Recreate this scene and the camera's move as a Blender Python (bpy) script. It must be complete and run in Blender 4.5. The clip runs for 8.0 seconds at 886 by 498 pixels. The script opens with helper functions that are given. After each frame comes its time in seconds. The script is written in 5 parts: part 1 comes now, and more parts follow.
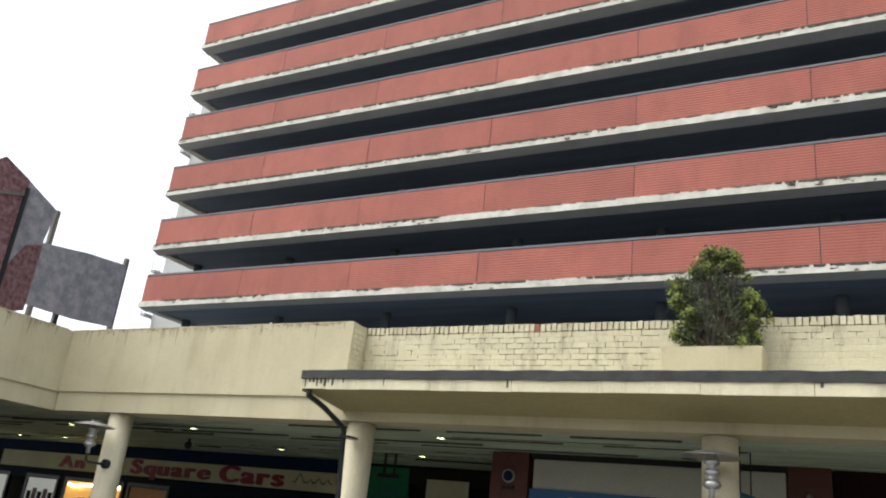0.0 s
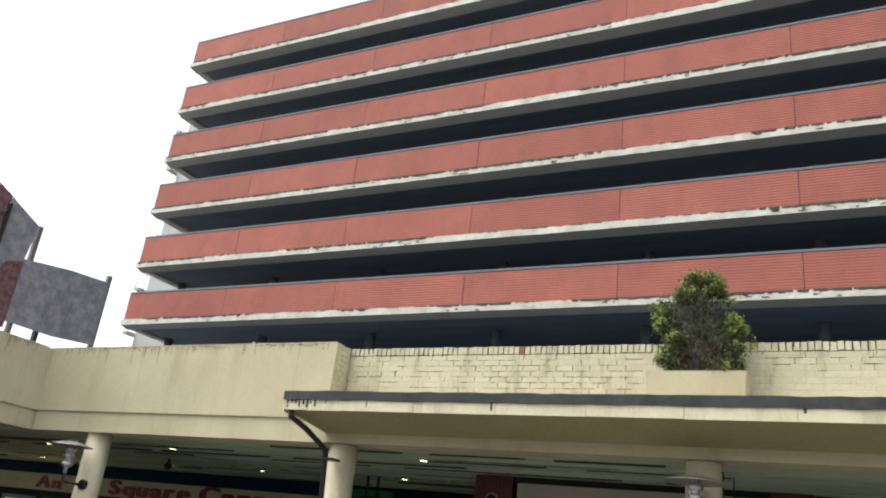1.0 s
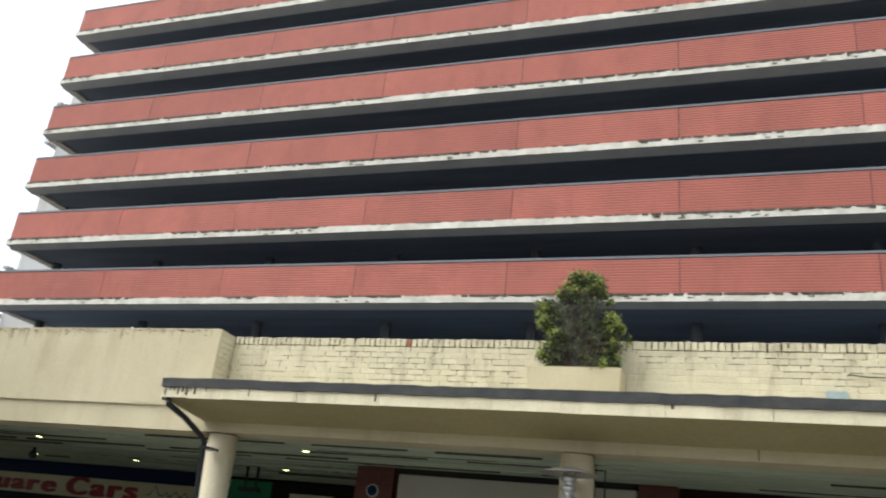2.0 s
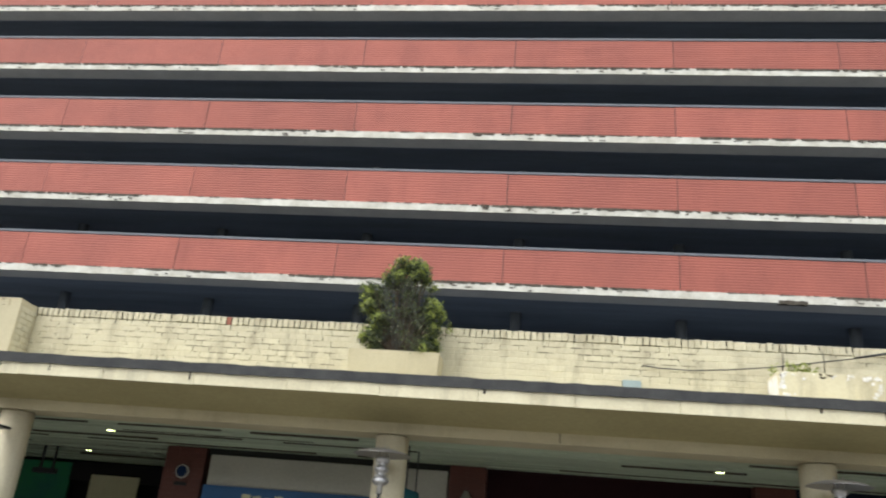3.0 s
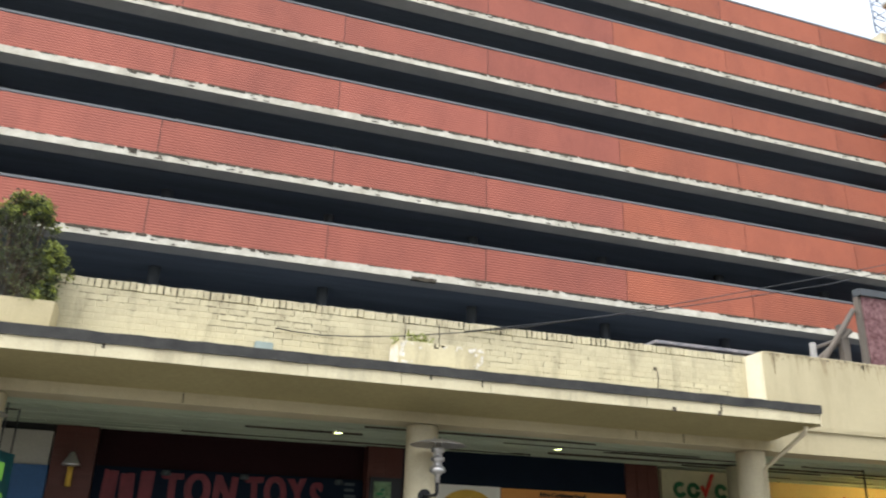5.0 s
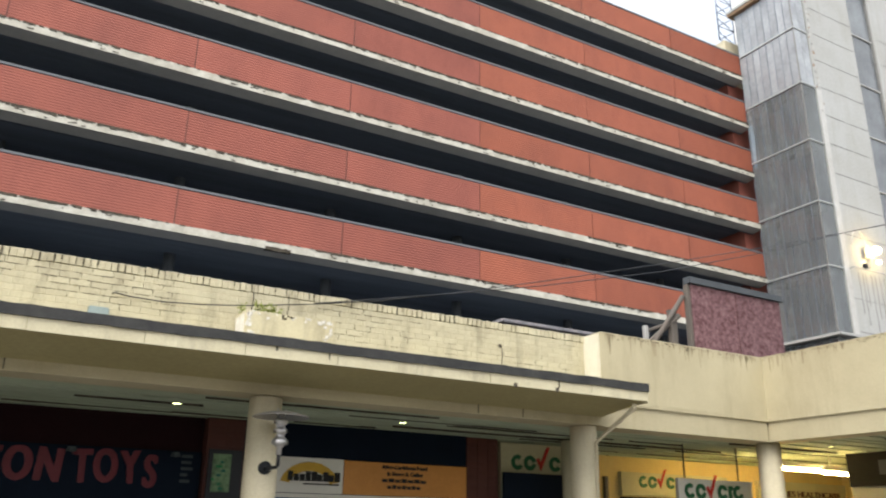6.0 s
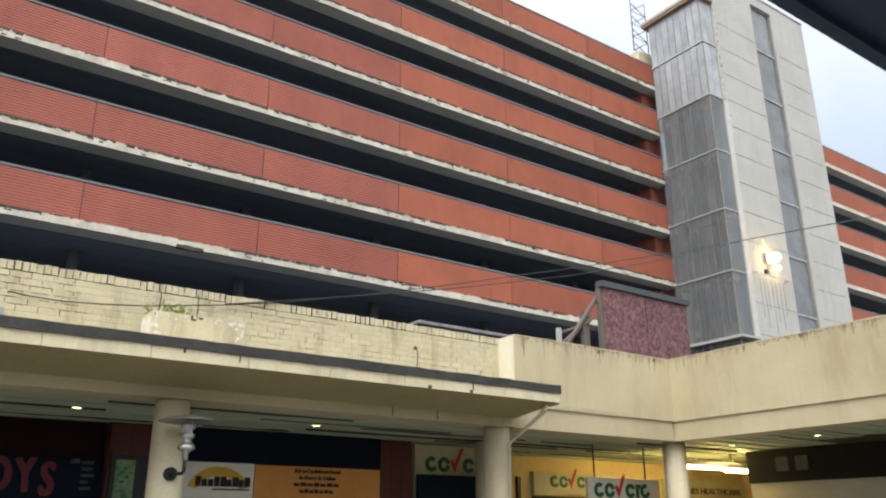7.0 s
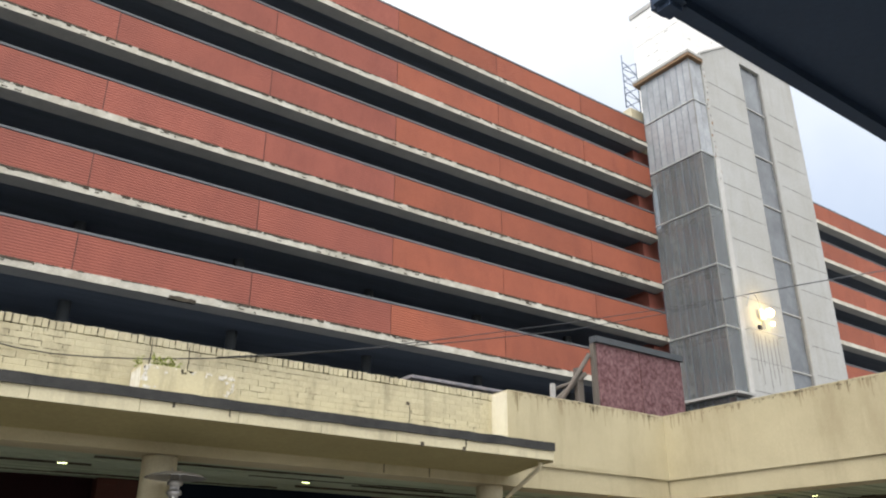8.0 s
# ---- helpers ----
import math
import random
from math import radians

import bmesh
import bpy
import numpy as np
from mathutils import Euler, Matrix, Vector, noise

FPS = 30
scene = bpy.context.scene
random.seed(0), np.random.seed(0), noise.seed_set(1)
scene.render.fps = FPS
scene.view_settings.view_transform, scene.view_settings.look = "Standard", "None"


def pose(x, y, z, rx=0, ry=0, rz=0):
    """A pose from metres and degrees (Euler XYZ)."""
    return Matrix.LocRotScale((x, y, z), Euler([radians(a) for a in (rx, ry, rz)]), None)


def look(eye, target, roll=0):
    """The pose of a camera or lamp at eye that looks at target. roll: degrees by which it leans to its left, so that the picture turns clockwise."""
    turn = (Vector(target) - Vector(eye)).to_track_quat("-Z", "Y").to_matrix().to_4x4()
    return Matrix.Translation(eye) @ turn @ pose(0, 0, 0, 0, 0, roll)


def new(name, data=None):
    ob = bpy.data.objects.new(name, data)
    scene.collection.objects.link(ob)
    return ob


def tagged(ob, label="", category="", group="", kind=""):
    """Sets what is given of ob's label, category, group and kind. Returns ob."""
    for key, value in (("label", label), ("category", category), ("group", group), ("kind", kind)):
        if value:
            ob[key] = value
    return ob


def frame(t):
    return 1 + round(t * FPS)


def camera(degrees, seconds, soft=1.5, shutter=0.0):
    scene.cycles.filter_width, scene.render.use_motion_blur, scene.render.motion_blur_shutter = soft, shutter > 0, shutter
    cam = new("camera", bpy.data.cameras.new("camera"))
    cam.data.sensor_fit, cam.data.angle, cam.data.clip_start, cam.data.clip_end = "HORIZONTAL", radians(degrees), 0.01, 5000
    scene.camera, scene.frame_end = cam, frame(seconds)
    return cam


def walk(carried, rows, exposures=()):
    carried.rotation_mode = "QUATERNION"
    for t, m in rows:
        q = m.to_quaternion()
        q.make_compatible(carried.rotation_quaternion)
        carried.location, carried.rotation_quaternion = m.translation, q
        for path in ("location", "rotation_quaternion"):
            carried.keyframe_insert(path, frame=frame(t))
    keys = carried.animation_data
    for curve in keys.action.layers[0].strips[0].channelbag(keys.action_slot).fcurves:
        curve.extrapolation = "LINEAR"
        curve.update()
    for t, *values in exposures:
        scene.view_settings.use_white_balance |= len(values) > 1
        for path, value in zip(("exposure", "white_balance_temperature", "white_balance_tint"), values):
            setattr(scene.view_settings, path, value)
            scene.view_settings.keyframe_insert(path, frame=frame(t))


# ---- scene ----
cam = camera(57.8, 8.0, soft=2.1, shutter=0.3)
PATH = [
    (0, (4.571, 0.406, 1.505), (3.641, 2.04, 2.185), 6.5),
    (0.5, (4.571, 0.402, 1.519), (3.656, 2.031, 2.23), 6.7),
    (1, (4.574, 0.429, 1.515), (3.677, 2.06, 2.248), 6.9),
    (1.2, (4.581, 0.426, 1.511), (3.699, 2.065, 2.243), 6.9),
    (2.3, (4.619, 0.409, 1.487), (4.086, 2.186, 2.235), 6.1),
    (2.5, (4.626, 0.406, 1.483), (4.172, 2.205, 2.229), 5.9),
    (3, (4.675, 0.368, 1.491), (4.426, 2.208, 2.234), 5.0),
    (3.5, (4.689, 0.366, 1.503), (4.664, 2.226, 2.238), 3.8),
    (4, (4.681, 0.398, 1.498), (4.895, 2.249, 2.225), 2.8),
    (4.5, (4.743, 0.388, 1.492), (5.158, 2.209, 2.206), 2.0),
    (4.7, (4.755, 0.39, 1.49), (5.242, 2.194, 2.204), 1.9),
    (5.8, (4.82, 0.402, 1.48), (5.692, 2.075, 2.144), 1.0),
    (6, (4.832, 0.404, 1.478), (5.759, 2.051, 2.133), 0.9),
    (6.5, (4.854, 0.396, 1.473), (5.888, 1.982, 2.117), 0.4),
    (7, (4.879, 0.421, 1.504), (5.976, 1.959, 2.162), -0.3),
    (7.5, (4.867, 0.417, 1.52), (5.966, 1.922, 2.245), -0.2),
    (8, (4.877, 0.419, 1.527), (5.959, 1.909, 2.307), -0.0),
]
walk(cam, [(t, look(eye, target, roll)) for t, eye, target, roll in PATH],
     exposures=[(0, 0.98, 6150, 8.5), (1.2, 0.96, 6150, 8.5), (3.0, 1.13, 6100, 8.5), (4.5, 1.16, 6200, 9), (6.5, 0.92, 6400, 10), (8, 0.79, 6400, 10)])

# ---- world, sun, exposure ----
world = bpy.data.worlds.new("world")
scene.world = world
world.use_nodes = True
wn, wl = world.node_tree.nodes, world.node_tree.links
wn.clear()
SUN_AZ, SUN_EL = radians(-127), radians(56)
sky = wn.new("ShaderNodeTexSky")
sky.sky_type, sky.sun_disc = "NISHITA", False
sky.sun_elevation, sky.sun_rotation = SUN_EL, SUN_AZ
sky.air_density, sky.dust_density, sky.ozone_density = 1.0, 7.0, 1.0
wco = wn.new("ShaderNodeTexCoord")
cloud = wn.new("ShaderNodeTexNoise")
cloud.inputs["Scale"].default_value, cloud.inputs["Detail"].default_value = 2.2, 6
toward = wn.new("ShaderNodeVectorMath")
toward.operation = "DOT_PRODUCT"
toward.inputs[1].default_value = (-0.6, -0.3, 0.74)
drift = wn.new("ShaderNodeMath")
drift.operation = "MULTIPLY_ADD"
drift.inputs[1].default_value = 0.55
glowmap = wn.new("ShaderNodeMapRange")
glowmap.inputs["From Min"].default_value, glowmap.inputs["From Max"].default_value = -0.2, 0.3
ramp = wn.new("ShaderNodeValToRGB")
ramp.color_ramp.elements[0].color, ramp.color_ramp.elements[1].color = (3.4, 4.2, 5.5, 1), (9.9, 9.9, 9.9, 1)
mixs = wn.new("ShaderNodeMix")
mixs.data_type = "RGBA"
mixs.inputs[0].default_value = 0.7
bg = wn.new("ShaderNodeBackground")
bg.inputs["Strength"].default_value = 0.1
wout = wn.new("ShaderNodeOutputWorld")
wl.new(wco.outputs["Generated"], cloud.inputs["Vector"])
wl.new(wco.outputs["Generated"], toward.inputs[0])
wl.new(cloud.outputs["Fac"], drift.inputs[0])
wl.new(toward.outputs["Value"], drift.inputs[2])
wl.new(drift.outputs[0], glowmap.inputs["Value"])
wl.new(glowmap.outputs[0], ramp.inputs["Fac"])
wl.new(sky.outputs["Color"], mixs.inputs[6])
wl.new(ramp.outputs["Color"], mixs.inputs[7])
wl.new(mixs.outputs[2], bg.inputs["Color"])
wl.new(bg.outputs["Background"], wout.inputs["Surface"])

sun_data = bpy.data.lights.new("sun", "SUN")
sun_data.energy, sun_data.angle, sun_data.color = 1.5, radians(50), (1.0, 0.96, 0.9)
sun = new("sun", sun_data)
sun.matrix_world = look((-17.6, -13.2, 32.6), (0, 0, 0))


# ---- materials ----
def material(name, base, other=None, rough=0.8, metal=0.0, grain=40.0, blotch=1.2, amount=0.35, bump=0.15,
             streak=0.0, streak_color=(0.08, 0.07, 0.05), stretch=(1, 1, 1), rand=0.0, bump_scale=None, spec=0.3, streak_scale=(5, 5, 0.55)):
    """A surface with grain and blotches in metres; streak adds run-off stains drawn out along z."""
    m = bpy.data.materials.new(name)
    m.use_nodes = True
    n, l = m.node_tree.nodes, m.node_tree.links
    p = n["Principled BSDF"]
    p.inputs["Roughness"].default_value, p.inputs["Metallic"].default_value = rough, metal
    p.inputs["Specular IOR Level"].default_value = spec
    co = n.new("ShaderNodeTexCoord")
    mp = n.new("ShaderNodeMapping")
    mp.inputs["Scale"].default_value = stretch
    l.new(co.outputs["Object"], mp.inputs["Vector"])
    info = n.new("ShaderNodeObjectInfo")
    off = n.new("ShaderNodeVectorMath")
    off.operation = "MULTIPLY_ADD"
    off.inputs[1].default_value = (17, 29, 11)
    l.new(info.outputs["Random"], off.inputs[0])
    l.new(mp.outputs["Vector"], off.inputs[2])
    big = n.new("ShaderNodeTexNoise")
    big.inputs["Scale"].default_value, big.inputs["Detail"].default_value, big.inputs["Roughness"].default_value = blotch, 5, 0.65
    fine = n.new("ShaderNodeTexNoise")
    fine.inputs["Scale"].default_value, fine.inputs["Detail"].default_value = grain, 4
    l.new(off.outputs[0], big.inputs["Vector"])
    l.new(off.outputs[0], fine.inputs["Vector"])
    other = other or tuple(c * 0.6 for c in base)
    cr = n.new("ShaderNodeValToRGB")
    cr.color_ramp.elements[0].position, cr.color_ramp.elements[1].position = 0.35, 0.68
    cr.color_ramp.elements[0].color, cr.color_ramp.elements[1].color = (*base, 1), (*[b + (o - b) * amount for b, o in zip(base, other)], 1)
    l.new(big.outputs["Fac"], cr.inputs["Fac"])
    last = cr.outputs["Color"]
    gm = n.new("ShaderNodeMix")
    gm.data_type, gm.blend_type = "RGBA", "OVERLAY"
    gm.inputs[0].default_value = 0.25
    l.new(last, gm.inputs[6])
    l.new(fine.outputs["Color"], gm.inputs[7])
    bw = n.new("ShaderNodeRGBToBW")
    l.new(fine.outputs["Color"], bw.inputs[0])
    l.new(bw.outputs[0], gm.inputs[7])
    last = gm.outputs[2]
    if rand:
        hsv = n.new("ShaderNodeHueSaturation")
        mr = n.new("ShaderNodeMapRange")
        mr.inputs["To Min"].default_value, mr.inputs["To Max"].default_value = 1 - rand, 1 + rand
        l.new(info.outputs["Random"], mr.inputs["Value"])
        l.new(mr.outputs[0], hsv.inputs["Value"])
        l.new(last, hsv.inputs["Color"])
        last = hsv.outputs["Color"]
    if streak:
        sm = n.new("ShaderNodeMapping")
        sm.inputs["Scale"].default_value = streak_scale
        place = n.new("ShaderNodeNewGeometry")
        l.new(place.outputs["Position"], sm.inputs["Vector"])
        sn = n.new("ShaderNodeTexNoise")
        sn.inputs["Scale"].default_value, sn.inputs["Detail"].default_value, sn.inputs["Roughness"].default_value = 1.4, 6, 0.7
        l.new(sm.outputs["Vector"], sn.inputs["Vector"])
        sr = n.new("ShaderNodeMapRange")
        sr.inputs["From Min"].default_value, sr.inputs["From Max"].default_value = 0.5, 0.8
        sr.inputs["To Max"].default_value = streak
        l.new(sn.outputs["Fac"], sr.inputs["Value"])
        mx = n.new("ShaderNodeMix")
        mx.data_type = "RGBA"
        mx.inputs[7].default_value = (*streak_color, 1)
        l.new(sr.outputs[0], mx.inputs[0])
        l.new(last, mx.inputs[6])
        last = mx.outputs[2]
    l.new(last, p.inputs["Base Color"])
    if bump:
        b = n.new("ShaderNodeBump")
        b.inputs["Strength"].default_value, b.inputs["Distance"].default_value = bump, 0.01
        l.new((fine if bump_scale is None else big).outputs["Fac"], b.inputs["Height"])
        l.new(b.outputs["Normal"], p.inputs["Normal"])
    return m


def glow(name, color, strength):
    m = bpy.data.materials.new(name)
    m.use_nodes = True
    p = m.node_tree.nodes["Principled BSDF"]
    p.inputs["Base Color"].default_value = (*color, 1)
    p.inputs["Emission Color"].default_value, p.inputs["Emission Strength"].default_value = (*color, 1), strength
    return m


def pane_material(name, tint, rough, clear, rand=0.14):
    """Dirty glazing: part see-through, part glossy, part grime."""
    m = material(name, tint, tuple(c * 0.5 for c in tint), rough=rough, grain=6, blotch=0.7, amount=0.7, bump=0.03, streak=0.15, rand=rand,
                 streak_color=(0.46, 0.48, 0.47), spec=0.6, streak_scale=(5, 5, 0.25))
    n, l = m.node_tree.nodes, m.node_tree.links
    t = n.new("ShaderNodeBsdfTransparent")
    t.inputs["Color"].default_value = (0.75, 0.8, 0.8, 1)
    mx = n.new("ShaderNodeMixShader")
    mx.inputs[0].default_value = 1 - clear
    l.new(t.outputs[0], mx.inputs[1])
    l.new(n["Principled BSDF"].outputs[0], mx.inputs[2])
    l.new(mx.outputs[0], n["Material Output"].inputs["Surface"])
    return m


CREAM = material("cream_plaster", (0.52, 0.468, 0.312), (0.4, 0.35, 0.225), blotch=0.6, amount=0.8, streak=0.5, streak_color=(0.27, 0.215, 0.13), bump=0.1, grain=70, streak_scale=(1.5, 1.5, 0.24))
CREAM_BRICK = material("cream_painted_brick", (0.56, 0.52, 0.365), (0.4, 0.355, 0.245), blotch=1.6, amount=0.55, grain=45, bump=0.3, rand=0.04, streak=0.8, streak_color=(0.16, 0.13, 0.085), streak_scale=(3.0, 3.0, 0.9))
BARE_BRICK = material("bare_brick", (0.3, 0.12, 0.08), blotch=9, amount=0.5, grain=80, bump=0.3)
CREAM_COL = material("cream_column_paint", (0.66, 0.6, 0.43), (0.45, 0.4, 0.28), blotch=1.6, amount=0.4, streak=0.3, streak_color=(0.25, 0.21, 0.15))
FASCIA = material("white_fascia_paint", (0.65, 0.6, 0.42), (0.48, 0.425, 0.28), blotch=2.2, amount=0.55, streak=0.5, streak_color=(0.14, 0.115, 0.08), bump=0.1, streak_scale=(3, 3, 0.5))
FLAKE = material("flaking_white_paint", (0.74, 0.73, 0.69), (0.5, 0.47, 0.4), blotch=12, amount=0.7, bump=0.4)
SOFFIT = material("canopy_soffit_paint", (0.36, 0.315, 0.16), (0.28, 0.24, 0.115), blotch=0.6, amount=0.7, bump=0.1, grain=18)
# dirt of the brick joints, and the painted shade of the ceiling gaps
DIRT_SHADE = material("joint_dirt_and_gap_shade", (0.03, 0.025, 0.018), (0.1, 0.085, 0.055), blotch=3, amount=0.8)
FELT = material("roofing_felt", (0.032, 0.033, 0.034), (0.075, 0.075, 0.07), blotch=4, amount=0.6, grain=90, bump=0.4)
MORTAR = material("dark_open_joint", (0.2, 0.175, 0.12), (0.035, 0.03, 0.02), blotch=1.0, amount=1.0, grain=50, bump=0.3)
RED = material("red_ribbed_cladding", (0.355, 0.114, 0.082), (0.275, 0.091, 0.069), rough=0.7, blotch=0.45, amount=0.8, grain=25, bump=0.1,
               streak=0.5, streak_color=(0.19, 0.062, 0.05), rand=0.09, streak_scale=(0.9, 0.9, 0.35))
REPAINT = material("orange_red_repainted_cladding", (0.36, 0.112, 0.066), (0.285, 0.093, 0.058), rough=0.7, blotch=0.5, amount=0.8, grain=25, bump=0.1, streak=0.45, streak_color=(0.19, 0.06, 0.045), rand=0.08, streak_scale=(0.9, 0.9, 0.4))
SLAB = material("white_slab_edge", (0.62, 0.605, 0.53), (0.36, 0.335, 0.27), blotch=1.6, amount=0.8, grain=18, streak=0.0, bump=0.3)
LICHEN = material("black_lichen", (0.035, 0.03, 0.022), (0.14, 0.12, 0.09), blotch=5, amount=0.7, grain=60, bump=0.5)
# base colour kept dark to include the shade inside the decks
CONCRETE = material("shade_dark_concrete", (0.18, 0.212, 0.258), (0.11, 0.13, 0.16), blotch=0.4, amount=0.8, grain=14, stretch=(0.3, 2.5, 1), bump=0.2)
RIM = material("grey_concrete_rim", (0.45, 0.45, 0.43), (0.32, 0.32, 0.31), blotch=0.9, amount=0.6, grain=20, bump=0.2)
# dark grey; on the car park columns it stands for deck shade
DARKCOL = material("dark_grey_and_column_shade", (0.08, 0.09, 0.1), blotch=1.5, amount=0.4)
CAP = material("blue_grey_rail", (0.15, 0.16, 0.175), blotch=2, amount=0.3, rough=0.7)
PALE = material("pale_tower_panel", (0.45, 0.46, 0.45), (0.36, 0.355, 0.325), blotch=0.35, amount=0.6, streak=0.45, streak_color=(0.31, 0.29, 0.24), bump=0.1, grain=12, streak_scale=(2.2, 2.2, 0.2))
STAIN = material("brown_runoff_stain", (0.37, 0.31, 0.195), (0.25, 0.205, 0.13), blotch=4, amount=0.8)
# pale paint, made whiter still for the daylight on that side
RETURN = material("pale_lit_return_paint", (0.72, 0.69, 0.57), (0.6, 0.56, 0.43), blotch=1.5, amount=0.5, streak=0.3, streak_color=(0.3, 0.26, 0.18))
SMALLPRINT = material("dim_grey_print", (0.06, 0.075, 0.08), blotch=5, amount=0.5)
CORNER = material("worn_white_corner_paint", (0.56, 0.565, 0.55), (0.43, 0.42, 0.39), blotch=1.5, amount=0.7, streak=0.3, streak_color=(0.3, 0.28, 0.24))
BOXPAINT = material("pale_teal_box_paint", (0.3, 0.37, 0.37), blotch=6, amount=0.4)
DISH = material("dull_steel_dish", (0.36, 0.35, 0.33), rough=0.45, metal=0.7, blotch=5, amount=0.5)
GROOVE = material("panel_joint", (0.26, 0.26, 0.25), rough=0.9, blotch=2.5, amount=0.6)
WHITEWALL = material("white_painted_wall", (0.85, 0.85, 0.83), (0.7, 0.68, 0.62), blotch=0.8, amount=0.3, streak=0.2)
PANE = pane_material("dirty_glazing", (0.34, 0.355, 0.365), 0.12, 0.6)
# paler copy for the top panes: sky reflection put into the tint
TOPPANE = pane_material("sky_lightened_glazing", (0.5, 0.53, 0.56), 0.16, 0.22, 0.05)
AWNING = material("dark_blue_canopy_paint", (0.035, 0.06, 0.11), blotch=1.5, amount=0.3, rough=0.6)
DARKPANE = pane_material("dark_glazing", (0.24, 0.26, 0.28), 0.15, 0.25)
BANDPAINT = material("pale_band_paint", (0.46, 0.48, 0.48), blotch=4, amount=0.35, rough=0.6)
FRAME = material("grey_metal_frame", (0.5, 0.52, 0.53), rough=0.45, metal=0.4, blotch=3, amount=0.3)
RUSTWOOD = material("brown_roof_trim", (0.3, 0.2, 0.12), blotch=3, amount=0.6)
OSB = material("purple_chipboard", (0.085, 0.032, 0.036), (0.23, 0.135, 0.14), blotch=13, amount=1.0, grain=34, bump=0.5, rand=0.12)
OSB_BACK = material("grey_board_back", (0.15, 0.155, 0.175), (0.3, 0.28, 0.29), blotch=6, amount=1.0, grain=26, bump=0.5, rand=0.12, streak=0.4, streak_color=(0.1, 0.1, 0.11), streak_scale=(1.5, 1.5, 1.2))
TIMBER = material("weathered_timber", (0.11, 0.1, 0.09), (0.2, 0.17, 0.14), blotch=3, amount=0.6, grain=60, stretch=(1, 1, 0.3))
STEEL = material("galvanised_steel", (0.55, 0.55, 0.55), rough=0.35, metal=0.9, blotch=8, amount=0.3)
RUSTY = material("blue_scaffold_steel", (0.16, 0.2, 0.27), rough=0.6, metal=0.3)
CEIL = material("grey_green_ceiling_boards", (0.5, 0.585, 0.44), (0.34, 0.385, 0.28), blotch=0.8, amount=0.8, grain=20, stretch=(0.35, 2, 1), bump=0.2)
# near-black that paints the shade of openings closed by solid boxes
VOID = material("gap_shade_black", (0.03, 0.03, 0.03))
PIPE = material("black_pipe", (0.02, 0.022, 0.026), rough=0.35)
BRICKRED = material("brown_red_tile", (0.11, 0.038, 0.03), (0.07, 0.028, 0.022), blotch=1.5, amount=0.6, grain=30, rough=0.5)
MAROON = material("dark_maroon_board", (0.022, 0.008, 0.01), blotch=1.5, amount=0.5, rough=0.8, spec=0.1)
NAVY = material("navy_board", (0.006, 0.012, 0.024), blotch=2, amount=0.4, rough=0.7, spec=0.1)
DEEPBLUE = material("deep_blue_board", (0.007, 0.02, 0.06), blotch=2, amount=0.4, rough=0.7, spec=0.1)
BLUE = material("blue_fascia", (0.03, 0.1, 0.24), blotch=2, amount=0.3, rough=0.5)
GREYSH = material("grey_shutter_paint", (0.42, 0.41, 0.36), (0.3, 0.29, 0.25), blotch=1.2, amount=0.4)
CREAMSIGN = material("cream_sign", (0.6, 0.57, 0.38), (0.42, 0.4, 0.25), blotch=1.2, amount=0.6)
REDLET = material("red_lettering", (0.26, 0.022, 0.032), blotch=4, amount=0.4, rough=0.5)
PINKLET = material("dull_red_lettering", (0.15, 0.022, 0.032), blotch=4, amount=0.7, rough=0.5)
YELLOW = material("yellow_paint", (0.6, 0.38, 0.06), blotch=3, amount=0.3)
ORANGE = material("orange_sign", (0.62, 0.28, 0.07), blotch=2, amount=0.25, rough=0.5)
WHITESIGN = material("white_sign", (0.75, 0.74, 0.68), blotch=2, amount=0.15, rough=0.5)
BLACK = material("black_print", (0.02, 0.02, 0.02), rough=0.6)
GREEN = material("green_print", (0.018, 0.13, 0.055), rough=0.5, blotch=6, amount=0.3)
GREENB = material("green_board", (0.02, 0.2, 0.06), (0.01, 0.08, 0.1), blotch=0.8, amount=0.8, rough=0.5)
TICK = material("red_print", (0.55, 0.04, 0.03), rough=0.5)
WARMWALL = material("yellow_interior_wall", (0.7, 0.55, 0.25), blotch=1, amount=0.3)
SHOPDARK = material("dark_board_and_shop_shade", (0.02, 0.019, 0.019), blotch=1, amount=0.5, spec=0.1)
PAVING = material("grey_paving", (0.22, 0.21, 0.19), (0.15, 0.145, 0.135), blotch=0.6, amount=0.6, grain=25, bump=0.2)
TWIG = material("grey_dead_twig", (0.1, 0.1, 0.085), blotch=12, amount=0.5, grain=60, bump=0.3)
BARK = material("brown_bark", (0.09, 0.065, 0.045), blotch=12, amount=0.5, grain=60, bump=0.5)
EMERALD = material("teal_sign", (0.02, 0.16, 0.2), rough=0.4)
LIME = glow("lime_sign_face", (0.25, 0.6, 0.1), 0.15)
POSTER = material("pale_green_poster", (0.2, 0.32, 0.17), (0.03, 0.07, 0.03), blotch=9, amount=1.0, rough=0.4)
SPOT = glow("downlight_lens", (0.9, 1.0, 0.4), 3)
TUBE = glow("warm_tube", (1.0, 0.7, 0.25), 44)
FLOOD = glow("flood_lens", (1.0, 0.72, 0.3), 34)
WINDOWLIT = glow("lit_window", (0.8, 0.42, 0.1), 0.3)
BULB = glow("warm_bulb", (1.0, 0.75, 0.35), 8)
PALEWINDOW = glow("pale_lit_window", (0.55, 0.55, 0.48), 0.2)
LEAF = bpy.data.materials.new("leaf")
LEAF.use_nodes = True
ln, ll = LEAF.node_tree.nodes, LEAF.node_tree.links
lg = ln.new("ShaderNodeNewGeometry")
